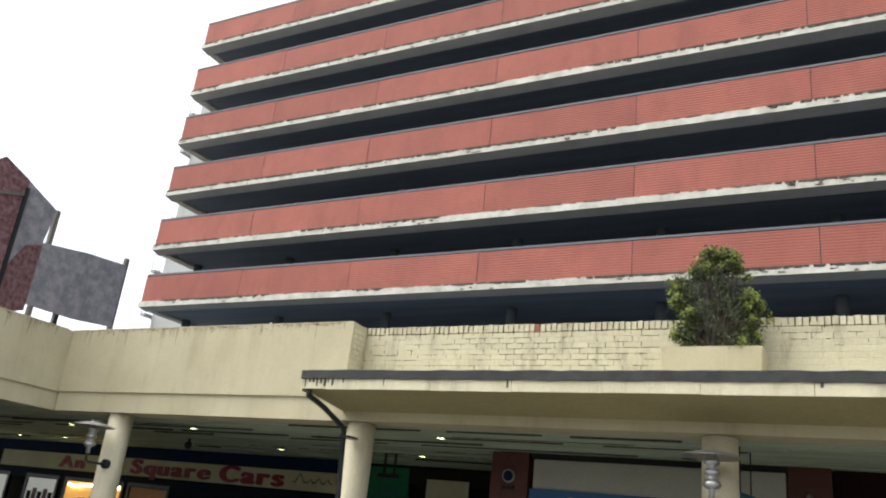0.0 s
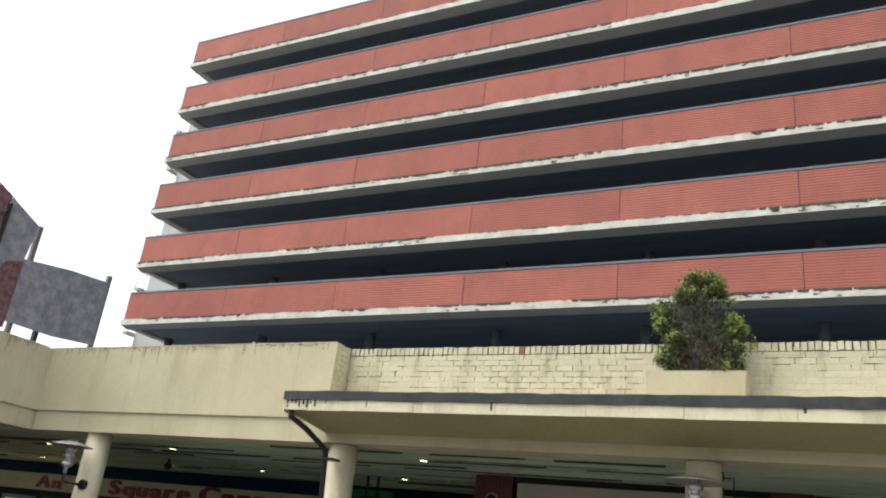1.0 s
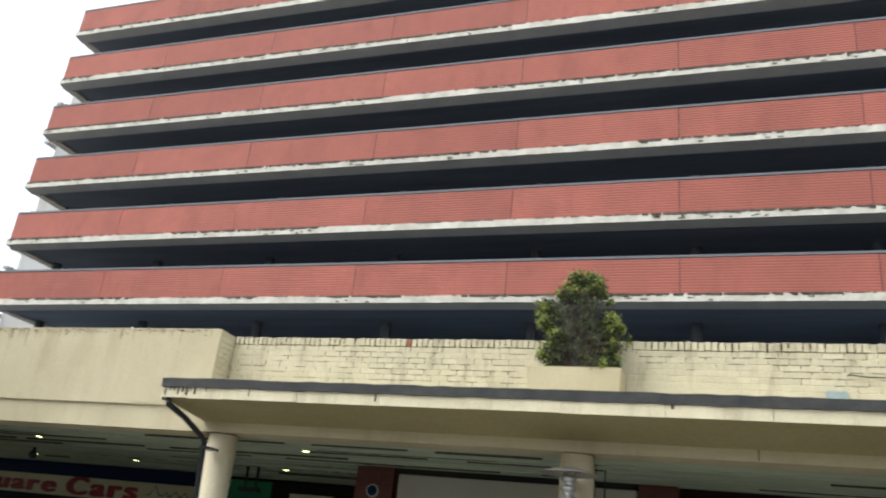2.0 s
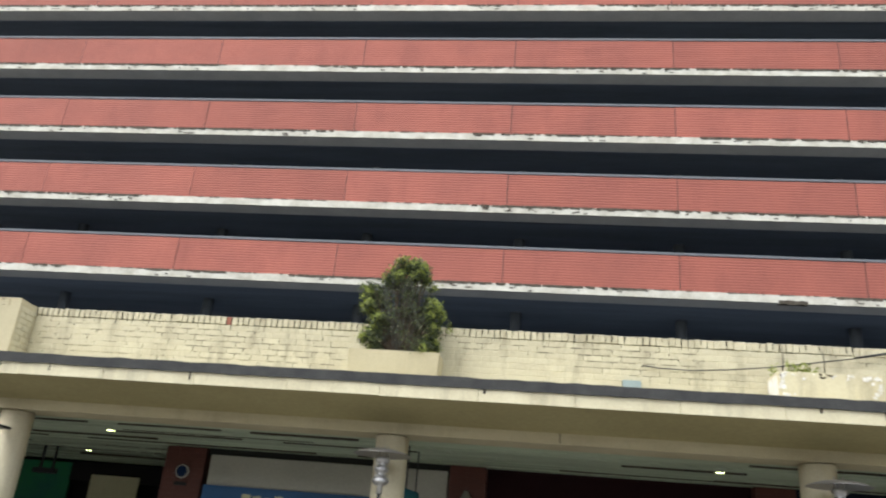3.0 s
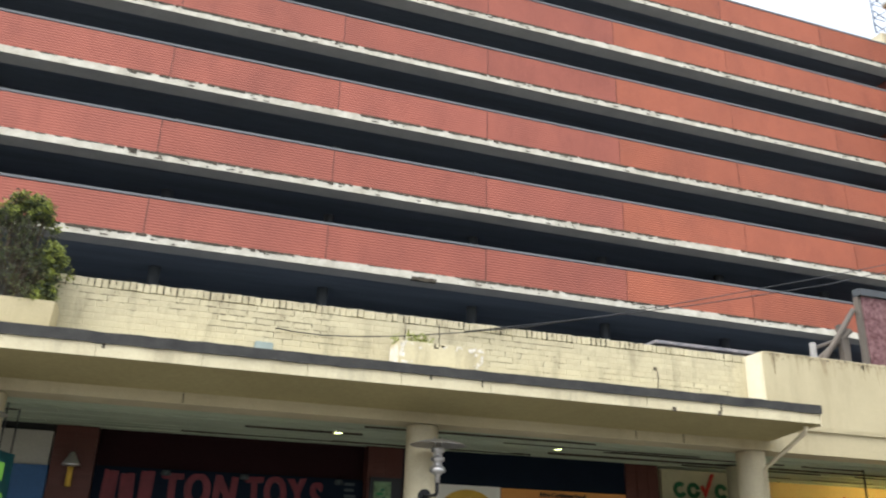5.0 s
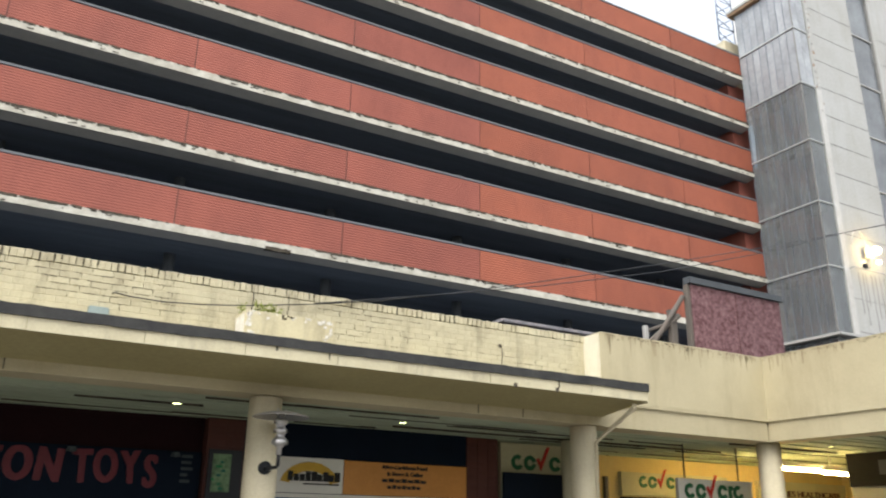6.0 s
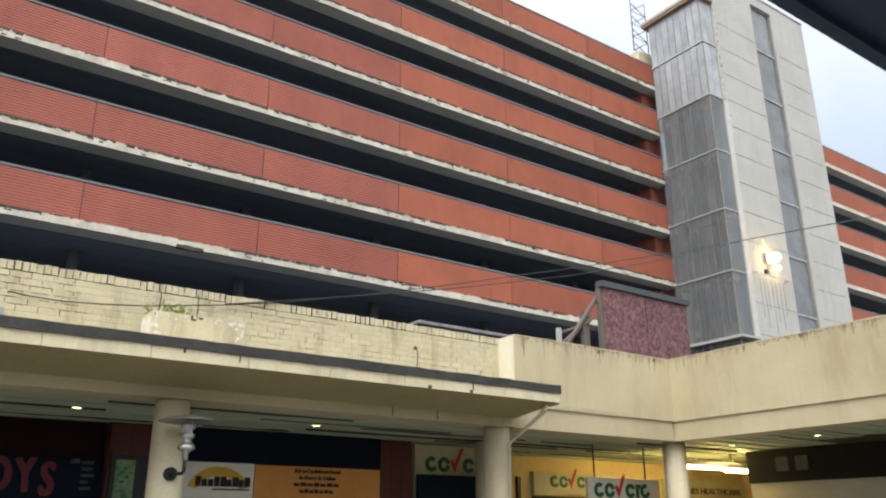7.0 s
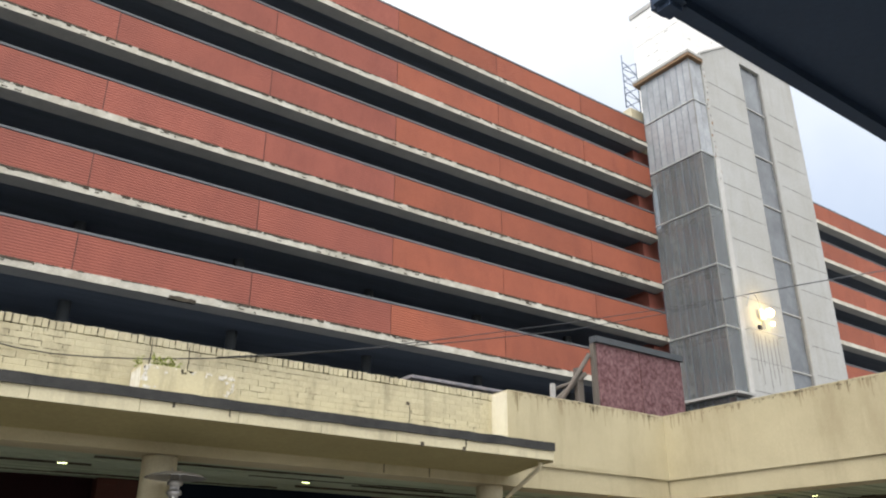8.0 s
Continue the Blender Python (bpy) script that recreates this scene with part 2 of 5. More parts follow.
lr = ln.new("ShaderNodeValToRGB")
lr.color_ramp.elements[0].color, lr.color_ramp.elements[1].color = (0.03, 0.042, 0.026, 1), (0.2, 0.23, 0.075, 1)
le = lr.color_ramp.elements.new(0.55)
le.color = (0.075, 0.1, 0.042, 1)
lp = ln["Principled BSDF"]
lp.inputs["Roughness"].default_value = 0.5
lt_ = ln.new("ShaderNodeBsdfTranslucent")
lm = ln.new("ShaderNodeMixShader")
lm.inputs[0].default_value = 0.25
ll.new(lg.outputs["Random Per Island"], lr.inputs["Fac"])
ll.new(lr.outputs["Color"], lp.inputs["Base Color"])
ll.new(lr.outputs["Color"], lt_.inputs["Color"])
ll.new(lp.outputs[0], lm.inputs[1])
ll.new(lt_.outputs[0], lm.inputs[2])
ll.new(lm.outputs[0], ln["Material Output"].inputs["Surface"])
BRIGHTLEAF = material("young_leaf", (0.3, 0.34, 0.07), (0.16, 0.22, 0.05), blotch=20, amount=0.7, rough=0.5, bump=0)


# ---- mesh helpers ----
def box(bm, x0, x1, y0, y1, z0, z1, bevel=0.0):
    vs = [bm.verts.new((x, y, z)) for x in (x0, x1) for y in (y0, y1) for z in (z0, z1)]
    fs = [bm.faces.new([vs[i] for i in f]) for f in ((0, 1, 3, 2), (4, 6, 7, 5), (0, 4, 5, 1), (2, 3, 7, 6), (0, 2, 6, 4), (1, 5, 7, 3))]
    if bevel:
        es = list({e for f in fs for e in f.edges})
        bmesh.ops.bevel(bm, geom=es, offset=bevel, segments=2, affect="EDGES")
    return bm


def boxes(*args, bevel=0.0):
    bm = bmesh.new()
    for a in args:
        box(bm, *a, bevel=bevel)
    return bm


def tube(bm, points, r, sides=10, caps=True):
    """A round bar along the points; r is one radius or one a point."""
    rs = r if isinstance(r, (list, tuple)) else [r] * len(points)
    pts = [Vector(p) for p in points]
    rings = []
    for i, p in enumerate(pts):
        d = (pts[min(i + 1, len(pts) - 1)] - pts[max(i - 1, 0)]).normalized()
        a = d.orthogonal().normalized() if not rings else (side - d * side.dot(d)).normalized()
        side, b = a, d.cross(a)
        rings.append([bm.verts.new(p + rs[i] * (math.cos(k * math.tau / sides) * a + math.sin(k * math.tau / sides) * b)) for k in range(sides)])
    for u, v in zip(rings, rings[1:]):
        for k in range(sides):
            f = bm.faces.new((u[k], u[(k + 1) % sides], v[(k + 1) % sides], v[k]))
            f.smooth = True
    if caps:
        bm.faces.new(rings[0][::-1])
        bm.faces.new(rings[-1])
    return bm


def lathe(bm, profile, cx, cy, sides=32):
    """Turns (radius, z) pairs round the upright axis at cx, cy."""
    rings = [[bm.verts.new((cx + r * math.cos(k * math.tau / sides), cy + r * math.sin(k * math.tau / sides), z)) for k in range(sides)] for r, z in profile]
    for u, v in zip(rings, rings[1:]):
        for k in range(sides):
            f = bm.faces.new((u[k], u[(k + 1) % sides], v[(k + 1) % sides], v[k]))
            f.smooth = True
    return bm


def prism(bm, outline, axis, lo, hi):
    """Sweeps an outline of the two other axes along an axis from lo to hi."""
    def at(p, v):
        q = list(p)
        q.insert(axis, v)
        return bm.verts.new(q)
    a, b = [at(p, lo) for p in outline], [at(p, hi) for p in outline]
    n = len(outline)
    for i in range(n):
        bm.faces.new((a[i], a[(i + 1) % n], b[(i + 1) % n], b[i]))
    bm.faces.new(a[::-1])
    bm.faces.new(b)
    return bm


def mesh_of(name, bm, mat):
    bmesh.ops.recalc_face_normals(bm, faces=bm.faces)
    me = bpy.data.meshes.new(name)
    bm.to_mesh(me)
    bm.free()
    me.materials.append(mat)
    return me


def part(name, bm, mat, parent=None, label=""):
    ob = new(name, mesh_of(name, bm, mat))
    ob.parent = parent
    if label:
        ob["label"] = label
    return ob


def thing(name, label, category, group="", kind="", at=(0, 0, 0)):
    ob = new(name)
    ob.location = at
    ob.empty_display_size = 0.2
    return tagged(ob, label, category, group, kind)


def solid(name, bm, mat, label, category, group="", kind=""):
    return tagged(part(name, bm, mat), label, category, group, kind)


def word(body, x0, x1, y, z, cap, mat, parent, bold=0.03, shift=0.0, tilt=0.0, seed=1):
    """A word on a wall that faces the square, a mesh a letter; bold thickens the strokes sideways."""
    r = random.Random(seed)
    pens, size = 0.0, cap / 0.69
    rows = []
    for ch in body:
        if ch == " ":
            pens += 0.3 * size
            continue
        cu = bpy.data.curves.new("letter", "FONT")
        cu.body, cu.size, cu.extrude, cu.offset = ch, size, 0.008, size * 0.012
        tmp = new("letter_tmp", cu)
        bpy.context.view_layer.update()
        src = bpy.data.meshes.new_from_object(tmp.evaluated_get(bpy.context.evaluated_depsgraph_get()))
        bpy.data.objects.remove(tmp)
        vs, fs = [], []
        for i, dx in enumerate((0, -1, 1, -0.5, 0.5) if bold else (0,)):
            k = len(vs)
            vs += [(v.co.x + dx * bold * size, v.co.y + (0.35 * abs(dx) - 0.2) * bold * size, v.co.z + 0.0007 * i) for v in src.vertices]
            fs += [tuple(k + j for j in p.vertices) for p in src.polygons]
        me = bpy.data.meshes.new("letter")
        me.from_pydata(vs, [], fs)
        me.materials.append(mat)
        xs = [v[0] for v in vs]
        rows.append((me, pens - min(xs)))
        pens += max(xs) - min(xs) + 0.05 * size
    wide = (x1 - x0) / (pens - 0.05 * size)
    for me, px in rows:
        ob = new("letter", me)
        ob.parent = parent
        ob.matrix_basis = pose(x0, y, z + r.uniform(-shift, shift), 90, 0, 0) @ Matrix.Diagonal((wide, 1, 1, 1)) @ Matrix.Translation((px, 0, 0)) @ Matrix.Rotation(radians(r.uniform(-tilt, tilt)), 4, "Z")


def rough_strip(bm, x0, x1, y0, y1, z0, z1, step, jit, rng):
    """A long bar along x whose edges wander a little."""
    n = max(2, int((x1 - x0) / step))
    rings = []
    for i in range(n + 1):
        x = x0 + (x1 - x0) * i / n
        j = lambda: rng.uniform(-jit, jit)
        rings.append([bm.verts.new((x, y0 + j() * 0.6, z0 + j())), bm.verts.new((x, y0 + j() * 0.6, z1 + j())), bm.verts.new((x, y1, z1)), bm.verts.new((x, y1, z0))])
    for u, v in zip(rings, rings[1:]):
        for k in range(4):
            bm.faces.new((u[k], u[(k + 1) % 4], v[(k + 1) % 4], v[k]))
    bm.faces.new(rings[0][::-1])
    bm.faces.new(rings[-1])
    return bm


# ---- ground and setting ----
P, W, C, F = 9.626, 10.0, 8.70, 24.29          # parapet face, brick wall, canopy edge, car park facade
XL, XR = -8.035, 16.357                        # inner corners of the square
WL, WR = -2.0, 12.77                           # ends of the brick wall
TOP, LEDGE, BEAM = 4.32, 3.235, 2.91
rng = random.Random(4)

g = bmesh.new()
bmesh.ops.create_grid(g, x_segments=40, y_segments=40, size=300)
solid("ground", g, PAVING, "grey paved ground of the square", "ground", kind="structure")
solid("roof_deck", boxes((-40, 60, 10.3, 23.9, 3.3, 3.55)), FELT, "dark felt roof deck behind the parapet walls", "roof", kind="structure")


def parapet(name, outline, axis, lo, hi, label):
    """A rendered upstand over a beam, in section, swept along an axis."""
    w = part(name, prism(bmesh.new(), outline, axis, lo, hi), CREAM)
    return tagged(w, label, "parapet wall", kind="structure")


def section(face, away):
    """The section of parapet and beam: a face, with a ledge, away from the square."""
    s = away
    return [(face, LEDGE), (face, TOP - 0.02), (face + 0.02 * s, TOP), (face + 0.26 * s, TOP - 0.01), (face + 0.26 * s, LEDGE + 0.1),
            (face + 0.5 * s, LEDGE + 0.1), (face + 0.5 * s, BEAM), (face + 0.035 * s, BEAM), (face + 0.035 * s, LEDGE)]


parapet("wall_north_west", section(P, 1), 0, XL, WL, "cream rendered parapet over a beam, stained and patched")
parapet("wall_north_east", section(P, 1), 0, WR, XR, "cream rendered parapet over a beam, streaked with damp")
parapet("wall_west", section(XL, -1), 1, -14, P + 0.5, "cream rendered parapet of the side wing")
parapet("wall_east", section(XR, 1), 1, -14, P + 0.5, "cream rendered parapet of the side wing, stained at the top")
# rough coping edges where the render has broken away
for name, a, b in (("coping", XL, WL - 0.02), ("coping", WR + 0.02, XR)):
    c = rough_strip(bmesh.new(), a, b, P - 0.003, P + 0.2, TOP - 0.014, TOP + 0.008, 0.12, 0.003, rng)
    solid(name, c, CREAM, "crumbling cream coping along a parapet", "coping", kind="structure")
for m_, length in ((pose(XR, P - 0.01, 0, 0, 0, -90), 23), (pose(XL, P - 23, 0, 0, 0, 90), 22.9)):
    c = rough_strip(bmesh.new(), 0, length, -0.003, 0.2, TOP - 0.014, TOP + 0.008, 0.12, 0.003, rng)
    solid("coping", c, CREAM, "crumbling cream coping of a side wing", "coping", kind="structure").matrix_basis = m_


def flecks(m_, length, count, seed):
    """Dark lichen and chipped paint along the top of a parapet face."""
    r, c = random.Random(seed), bmesh.new()
    for _ in range(count):
        x, wd, hh = r.uniform(0, length - 0.2), r.uniform(0.004, 0.04), r.uniform(0.003, 0.01)
        z = TOP - abs(r.gauss(0, 0.035))
        rough_strip(c, x, x + wd, -0.006, 0.01, z - hh, z, 0.025, 0.003, r)
    ob = solid("lichen", c, LICHEN, "dark lichen flecks along a parapet top", "lichen", kind="stuff")
    ob.matrix_basis = m_


def drips(m_, length, count, seed):
    """Thin brown run-off stains from the top of a parapet face."""
    r, c = random.Random(seed), bmesh.new()
    for _ in range(count):
        x, wd, hh = r.uniform(0, length - 0.1), r.uniform(0.008, 0.035), r.uniform(0.04, 0.16) * r.choice((1, 1, 2))
        n_, rings = 5, []
        for i in range(n_ + 1):                # a tapering tongue, widest at the top
            w_, z = wd * (1 - i / n_) ** 0.7 * 0.5 + 0.001, TOP - 0.012 - hh * i / n_
            k = r.uniform(-0.004, 0.004)
            rings.append([c.verts.new((x + k - w_, -0.0035, z)), c.verts.new((x + k + w_, -0.0035, z)), c.verts.new((x + k, 0.01, z))])
        for u, v in zip(rings, rings[1:]):
            for k in range(3):
                c.faces.new((u[k], u[(k + 1) % 3], v[(k + 1) % 3], v[k]))
    ob = solid("drip_stain", c, STAIN, "brown run-off stains below a parapet top", "stain", kind="stuff")
    ob.matrix_basis = m_


drips(pose(XL + 0.3, P, 0), 5.7, 60, 11)
drips(pose(WR + 0.05, P, 0), 3.5, 60, 12)
drips(pose(XR, P - 0.01, 0, 0, 0, -90), 6, 75, 13)
drips(pose(XL, P - 5, 0, 0, 0, 90), 4.9, 50, 14)
for x0, x1, z0, z1 in ((-3.2, -2.35, 3.26, 3.62), (13.4, 15.4, 3.262, 3.3)):
    c = rough_strip(bmesh.new(), x0, x1, P - 0.004, P + 0.01, z0, z1, 0.2, 0.006, rng)
    solid("render_patch", c, CREAM, "patch of newer cream render on the parapet", "render patch", kind="structure")
flecks(pose(XL + 0.6, P, 0), 5.4, 130, 1)
flecks(pose(WR + 0.1, P, 0), 3.4, 80, 2)
flecks(pose(XR, P - 0.01, 0, 0, 0, -90), 5, 110, 3)
flecks(pose(XL, P - 5, 0, 0, 0, 90), 4.9, 90, 5)
b = bmesh.new()
tube(b, [(-3.61, P + 0.08, TOP - 0.01), (-3.61, P + 0.08, TOP + 0.03), (-3.6, P + 0.08, TOP + 0.055)], [0.018, 0.012, 0.004], 8)
solid("peg", b, WHITEWALL, "small white peg on the parapet top", "peg")
solid("beam_middle", boxes((WL, WR, P + 0.035, P + 0.5, BEAM + 0.01, 3.2)), CREAM, "cream beam over the arcade columns", "beam", kind="structure")

# ceiling of the arcade: boards with open gaps, some sagging
c = bmesh.new()
for x0, x1, y0, y1 in ((-22, 24, 10.12, 16.4), (-20, XL - 0.5, -14, 10.12), (XR + 0.5, 30, -14, 10.12)):
    y = y0
    while y < y1:
        wd = rng.choice((0.2, 0.24, 0.28))
        gap = rng.choice((0.008, 0.03, 0.06))
        step = rng.uniform(-0.012, 0.012)
        x = x0
        while x < x1:
            ln_ = rng.uniform(2.4, 4.8)
            xe, s0, s1 = min(x + ln_, x1), rng.uniform(-0.014, 0.004), rng.uniform(-0.014, 0.004)
            z = 2.95 + step
            gap = gap if rng.random() < 0.75 else 0.006
            v = [c.verts.new(p) for p in ((x, y, z + s0), (xe - 0.006, y, z + s1), (xe - 0.006, y + wd - gap, z + s1 * 0.3), (x, y + wd - gap, z + s0 * 0.3),
                                          (x, y, z + 0.03), (xe - 0.006, y, z + 0.03), (xe - 0.006, y + wd - gap, z + 0.03), (x, y + wd - gap, z + 0.03))]
            for f in ((3, 2, 1, 0), (0, 1, 5, 4), (1, 2, 6, 5), (2, 3, 7, 6), (3, 0, 4, 7)):
                c.faces.new([v[i] for i in f])
            x = xe
        y += wd
solid("ceiling", c, CEIL, "grey-green boarded arcade ceiling with dark open gaps", "ceiling", kind="structure")
# solid dark strips just under the boards stand in for shaded slots
c = bmesh.new()
r3 = random.Random(8)
for y in (10.5, 10.95, 11.2, 11.75, 12.1, 12.9, 13.6, 14.4):
    x = -21.0
    while x < 23:
        ln_ = r3.uniform(0.5, 3.6)
        if r3.random() < 0.62:
            h_ = r3.uniform(0.0, 0.007)
            rough_strip(c, x, x + ln_, y, y + r3.choice((0.012, 0.02, 0.04)), 2.932 - h_, 2.96, 0.14, 0.006, r3)
        x += ln_ + r3.uniform(0.05, 0.8)
for x0 in (XR + 1.2, XR + 2.3):
    rough_strip(c, x0, x0 + 3.5, 8.4 if x0 < XR + 2 else 7.2, 8.415, 2.925, 2.96, 0.3, 0.003, r3)
solid("ceiling_gap", c, DIRT_SHADE, "dark strips painted as the shade in the ceiling board gaps", "ceiling", kind="structure")
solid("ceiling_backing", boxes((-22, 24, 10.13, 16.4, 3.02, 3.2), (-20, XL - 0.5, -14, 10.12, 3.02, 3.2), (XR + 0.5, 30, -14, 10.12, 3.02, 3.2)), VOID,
      "black sheet over the ceiling boards in place of a shaded void", "ceiling", kind="structure")


# ---- columns of the arcade ----
def column(x, y):
    b = bmesh.new()
    lathe(b, [(0.0, 0), (0.215, 0), (0.215, 0.12), (0.2, 0.14), (0.197, 1.4), (0.195, BEAM), (0.0, BEAM)], x, y, 40)
    return solid("column", b, CREAM_COL, "round cream painted concrete column under the beam", "column", "arcade columns")


for x in (-6.6, -1.8, 2.985, 7.77, 12.6, 16.62):
    column(x, P + 0.27)
column(13.75, 11.6)


# ---- canopy ----
canopy = thing("canopy", "flat cantilevered canopy with white fascia and black felt edge", "canopy")
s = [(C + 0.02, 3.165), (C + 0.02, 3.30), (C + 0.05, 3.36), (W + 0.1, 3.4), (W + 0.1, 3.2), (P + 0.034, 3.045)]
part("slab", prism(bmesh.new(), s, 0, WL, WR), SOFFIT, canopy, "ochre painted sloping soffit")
x = WL
for i, wd in enumerate((0.36, 0.5, 1.02, 1.05, 1.05, 1.02, 1.05, 1.0, 1.06, 1.02, 1.05, 1.0, 1.02, 1.05, 0.55, 0.97)):
    b = boxes((x + 0.003, min(x + wd, WR) - 0.003, C + rng.uniform(-0.004, 0.004), C + 0.019, 3.16 + rng.uniform(-0.004, 0.004), 3.3))
    part("fascia_board", b, FASCIA, canopy)
    x += wd
part("fascia_board", boxes((WL - 0.02, WL - 0.002, C, P, 3.13, 3.3)), FASCIA, canopy)
part("fascia_board", boxes((WR + 0.002, WR + 0.02, C, P, 3.13, 3.3)), FASCIA, canopy)
b = rough_strip(bmesh.new(), WL - 0.03, WR + 0.03, C - 0.022, C + 0.16, 3.288, 3.398, 0.16, 0.006, rng)
part("felt_edge", b, FELT, canopy, "black bitumen felt edge")
for x in (4.93, 10.62, 11.35):
    part("crack", boxes((x, x + 0.012, P + 0.028, P + 0.034, 2.93, 3.045)), LICHEN, canopy)
for k in range(15):
    x = WL + 0.03 + (k * 0.06 if k < 8 else rng.uniform(0.5, 14.5))
    part("drip_stain", rough_strip(bmesh.new(), x, x + rng.uniform(0.012, 0.03), C - 0.0065, C + 0.01, 3.285 - rng.uniform(0.03, 0.11), 3.29, 0.012, 0.003, rng), LICHEN, canopy)
for x in (10.55, 11.2):
    part("rust_stain", boxes((x, x + 0.05, C - 0.006, C + 0.01, 3.15, 3.2)), LICHEN, canopy)


# ---- downpipes ----
b = bmesh.new()
tube(b, [(-1.93, C + 0.06, 3.16), (-1.93, C + 0.06, 3.09), (-1.86, 9.05, 2.98), (-1.8, 9.42, 2.80), (-1.79, 9.47, 2.74), (-1.74, 9.48, 1.9), (-1.7, 9.5, 0.02)], 0.036, 12)
dp = solid("downpipe", b, PIPE, "black rainwater downpipe from the canopy corner to the ground", "downpipe")
for z in (2.66, 1.7):
    part("bracket", boxes((-1.82, -1.68, 9.43, 9.66, z, z + 0.03)), PIPE, dp)
b = bmesh.new()
tube(b, [(12.62, C + 0.1, 3.13), (12.62, C + 0.12, 3.06), (12.6, 9.38, 2.78), (12.6, 9.62, 2.66), (12.6, 9.66, 0.02)], 0.03, 12)
solid("downpipe", b, CREAM_COL, "cream painted rainwater pipe under the canopy end", "downpipe")


# ---- planters ----
def planter(x0, x1, worn, label):
    """A tapered rendered trough with a rim, standing on the canopy roof."""
    b = bmesh.new()
    z0, z1, y0, y1 = 3.39, 3.865, 9.5, 9.93
    t = 0.03
    v = [b.verts.new(p) for p in ((x0 + t, y0 + t, z0), (x1 - t, y0 + t, z0), (x1 - t, y1, z0), (x0 + t, y1, z0), (x0, y0, z1), (x1, y0, z1), (x1, y1, z1), (x0, y1, z1),
                                  (x0 + 0.06, y0 + 0.06, z1), (x1 - 0.06, y0 + 0.06, z1), (x1 - 0.06, y1 - 0.06, z1), (x0 + 0.06, y1 - 0.06, z1),
                                  (x0 + 0.06, y0 + 0.06, z1 - 0.08), (x1 - 0.06, y0 + 0.06, z1 - 0.08), (x1 - 0.06, y1 - 0.06, z1 - 0.08), (x0 + 0.06, y1 - 0.06, z1 - 0.08))]
    for f in ((3, 2, 1, 0), (0, 1, 5, 4), (1, 2, 6, 5), (2, 3, 7, 6), (3, 0, 4, 7), (4, 5, 9, 8), (5, 6, 10, 9), (6, 7, 11, 10), (7, 4, 8, 11),
              (8, 9, 13, 12), (9, 10, 14, 13), (10, 11, 15, 14), (11, 8, 12, 15), (12, 13, 14, 15)):
        b.faces.new([v[i] for i in f])
    bmesh.ops.bevel(b, geom=[e for e in b.edges], offset=0.008, segments=2, affect="EDGES")
    p = thing("planter", label, "planter", "planters on the canopy")
    part("trough", b, FASCIA if worn else CREAM, p)
    part("soil", boxes((x0 + 0.06, x1 - 0.06, y0 + 0.06, y1 - 0.06, z1 - 0.079, z1 - 0.03)), BARK, p)
    if worn:
        for k in range(60):                  # paint lifting off the rim and the two ends, stains between
            end = k % 3
            x = rng.uniform(x0, x1 - 0.1) if end == 0 else (x0 + abs(rng.gauss(0, 0.07)) if end == 1 else x1 - 0.07 - abs(rng.gauss(0, 0.05)))
            z = z1 - abs(rng.gauss(0, 0.03)) if end == 0 else z1 - rng.uniform(0.0, 0.38)
            w_, h_ = rng.uniform(0.01, 0.06), rng.uniform(0.008, 0.05)
            lean = 0.03 * (z1 - z + h_) / 0.475
            part("paint_flake", rough_strip(bmesh.new(), x, x + w_, y0 - 0.003 + lean * 0.7, y0 + 0.045, z - h_, z, 0.012, 0.009, rng), DIRT_SHADE if k % 12 == 0 else FLAKE, p)
        part("bare_end", boxes((x0 - 0.004 + 0.006, x0 + 0.05, y0 + 0.05, y1 - 0.02, z1 - 0.4, z1 - 0.012)), FLAKE, p, "end face gone chalky white")
    return p


planter(2.41, 3.51, False, "cream rendered planter trough holding a large bush")
planter(7.31, 8.45, True, "weathered cream planter trough with flaking white paint")


# ---- bush ----
def leaf_mesh(name, tips, per, size, spread, mat, seed):
    """Small pointed leaves set round the tips, in one mesh."""
    r = random.Random(seed)
    vs, fs = [], []
    for tip, up in tips:
        for _ in range(per):
            d = Vector((r.gauss(0, 1), r.gauss(0, 1), r.gauss(0.35, 0.8))).normalized()
            base = tip + Vector((r.gauss(0, spread), r.gauss(0, spread), r.gauss(-spread * 0.6, spread)))
            ln2 = size * r.uniform(0.6, 1.25)
            a = d.orthogonal().normalized()
            a.rotate(Matrix.Rotation(r.uniform(0, 6.28), 3, d))
            w = a * ln2 * 0.2
            bend = d.cross(a) * ln2 * 0.12
            k = len(vs)
            vs += [base, base + d * ln2 * 0.5 + w + bend, base + d * ln2, base + d * ln2 * 0.5 - w + bend]
            fs.append((k, k + 1, k + 2, k + 3))
    me = bpy.data.meshes.new(name)
    me.from_pydata([tuple(v) for v in vs], [], fs)
    me.materials.append(mat)
    return me


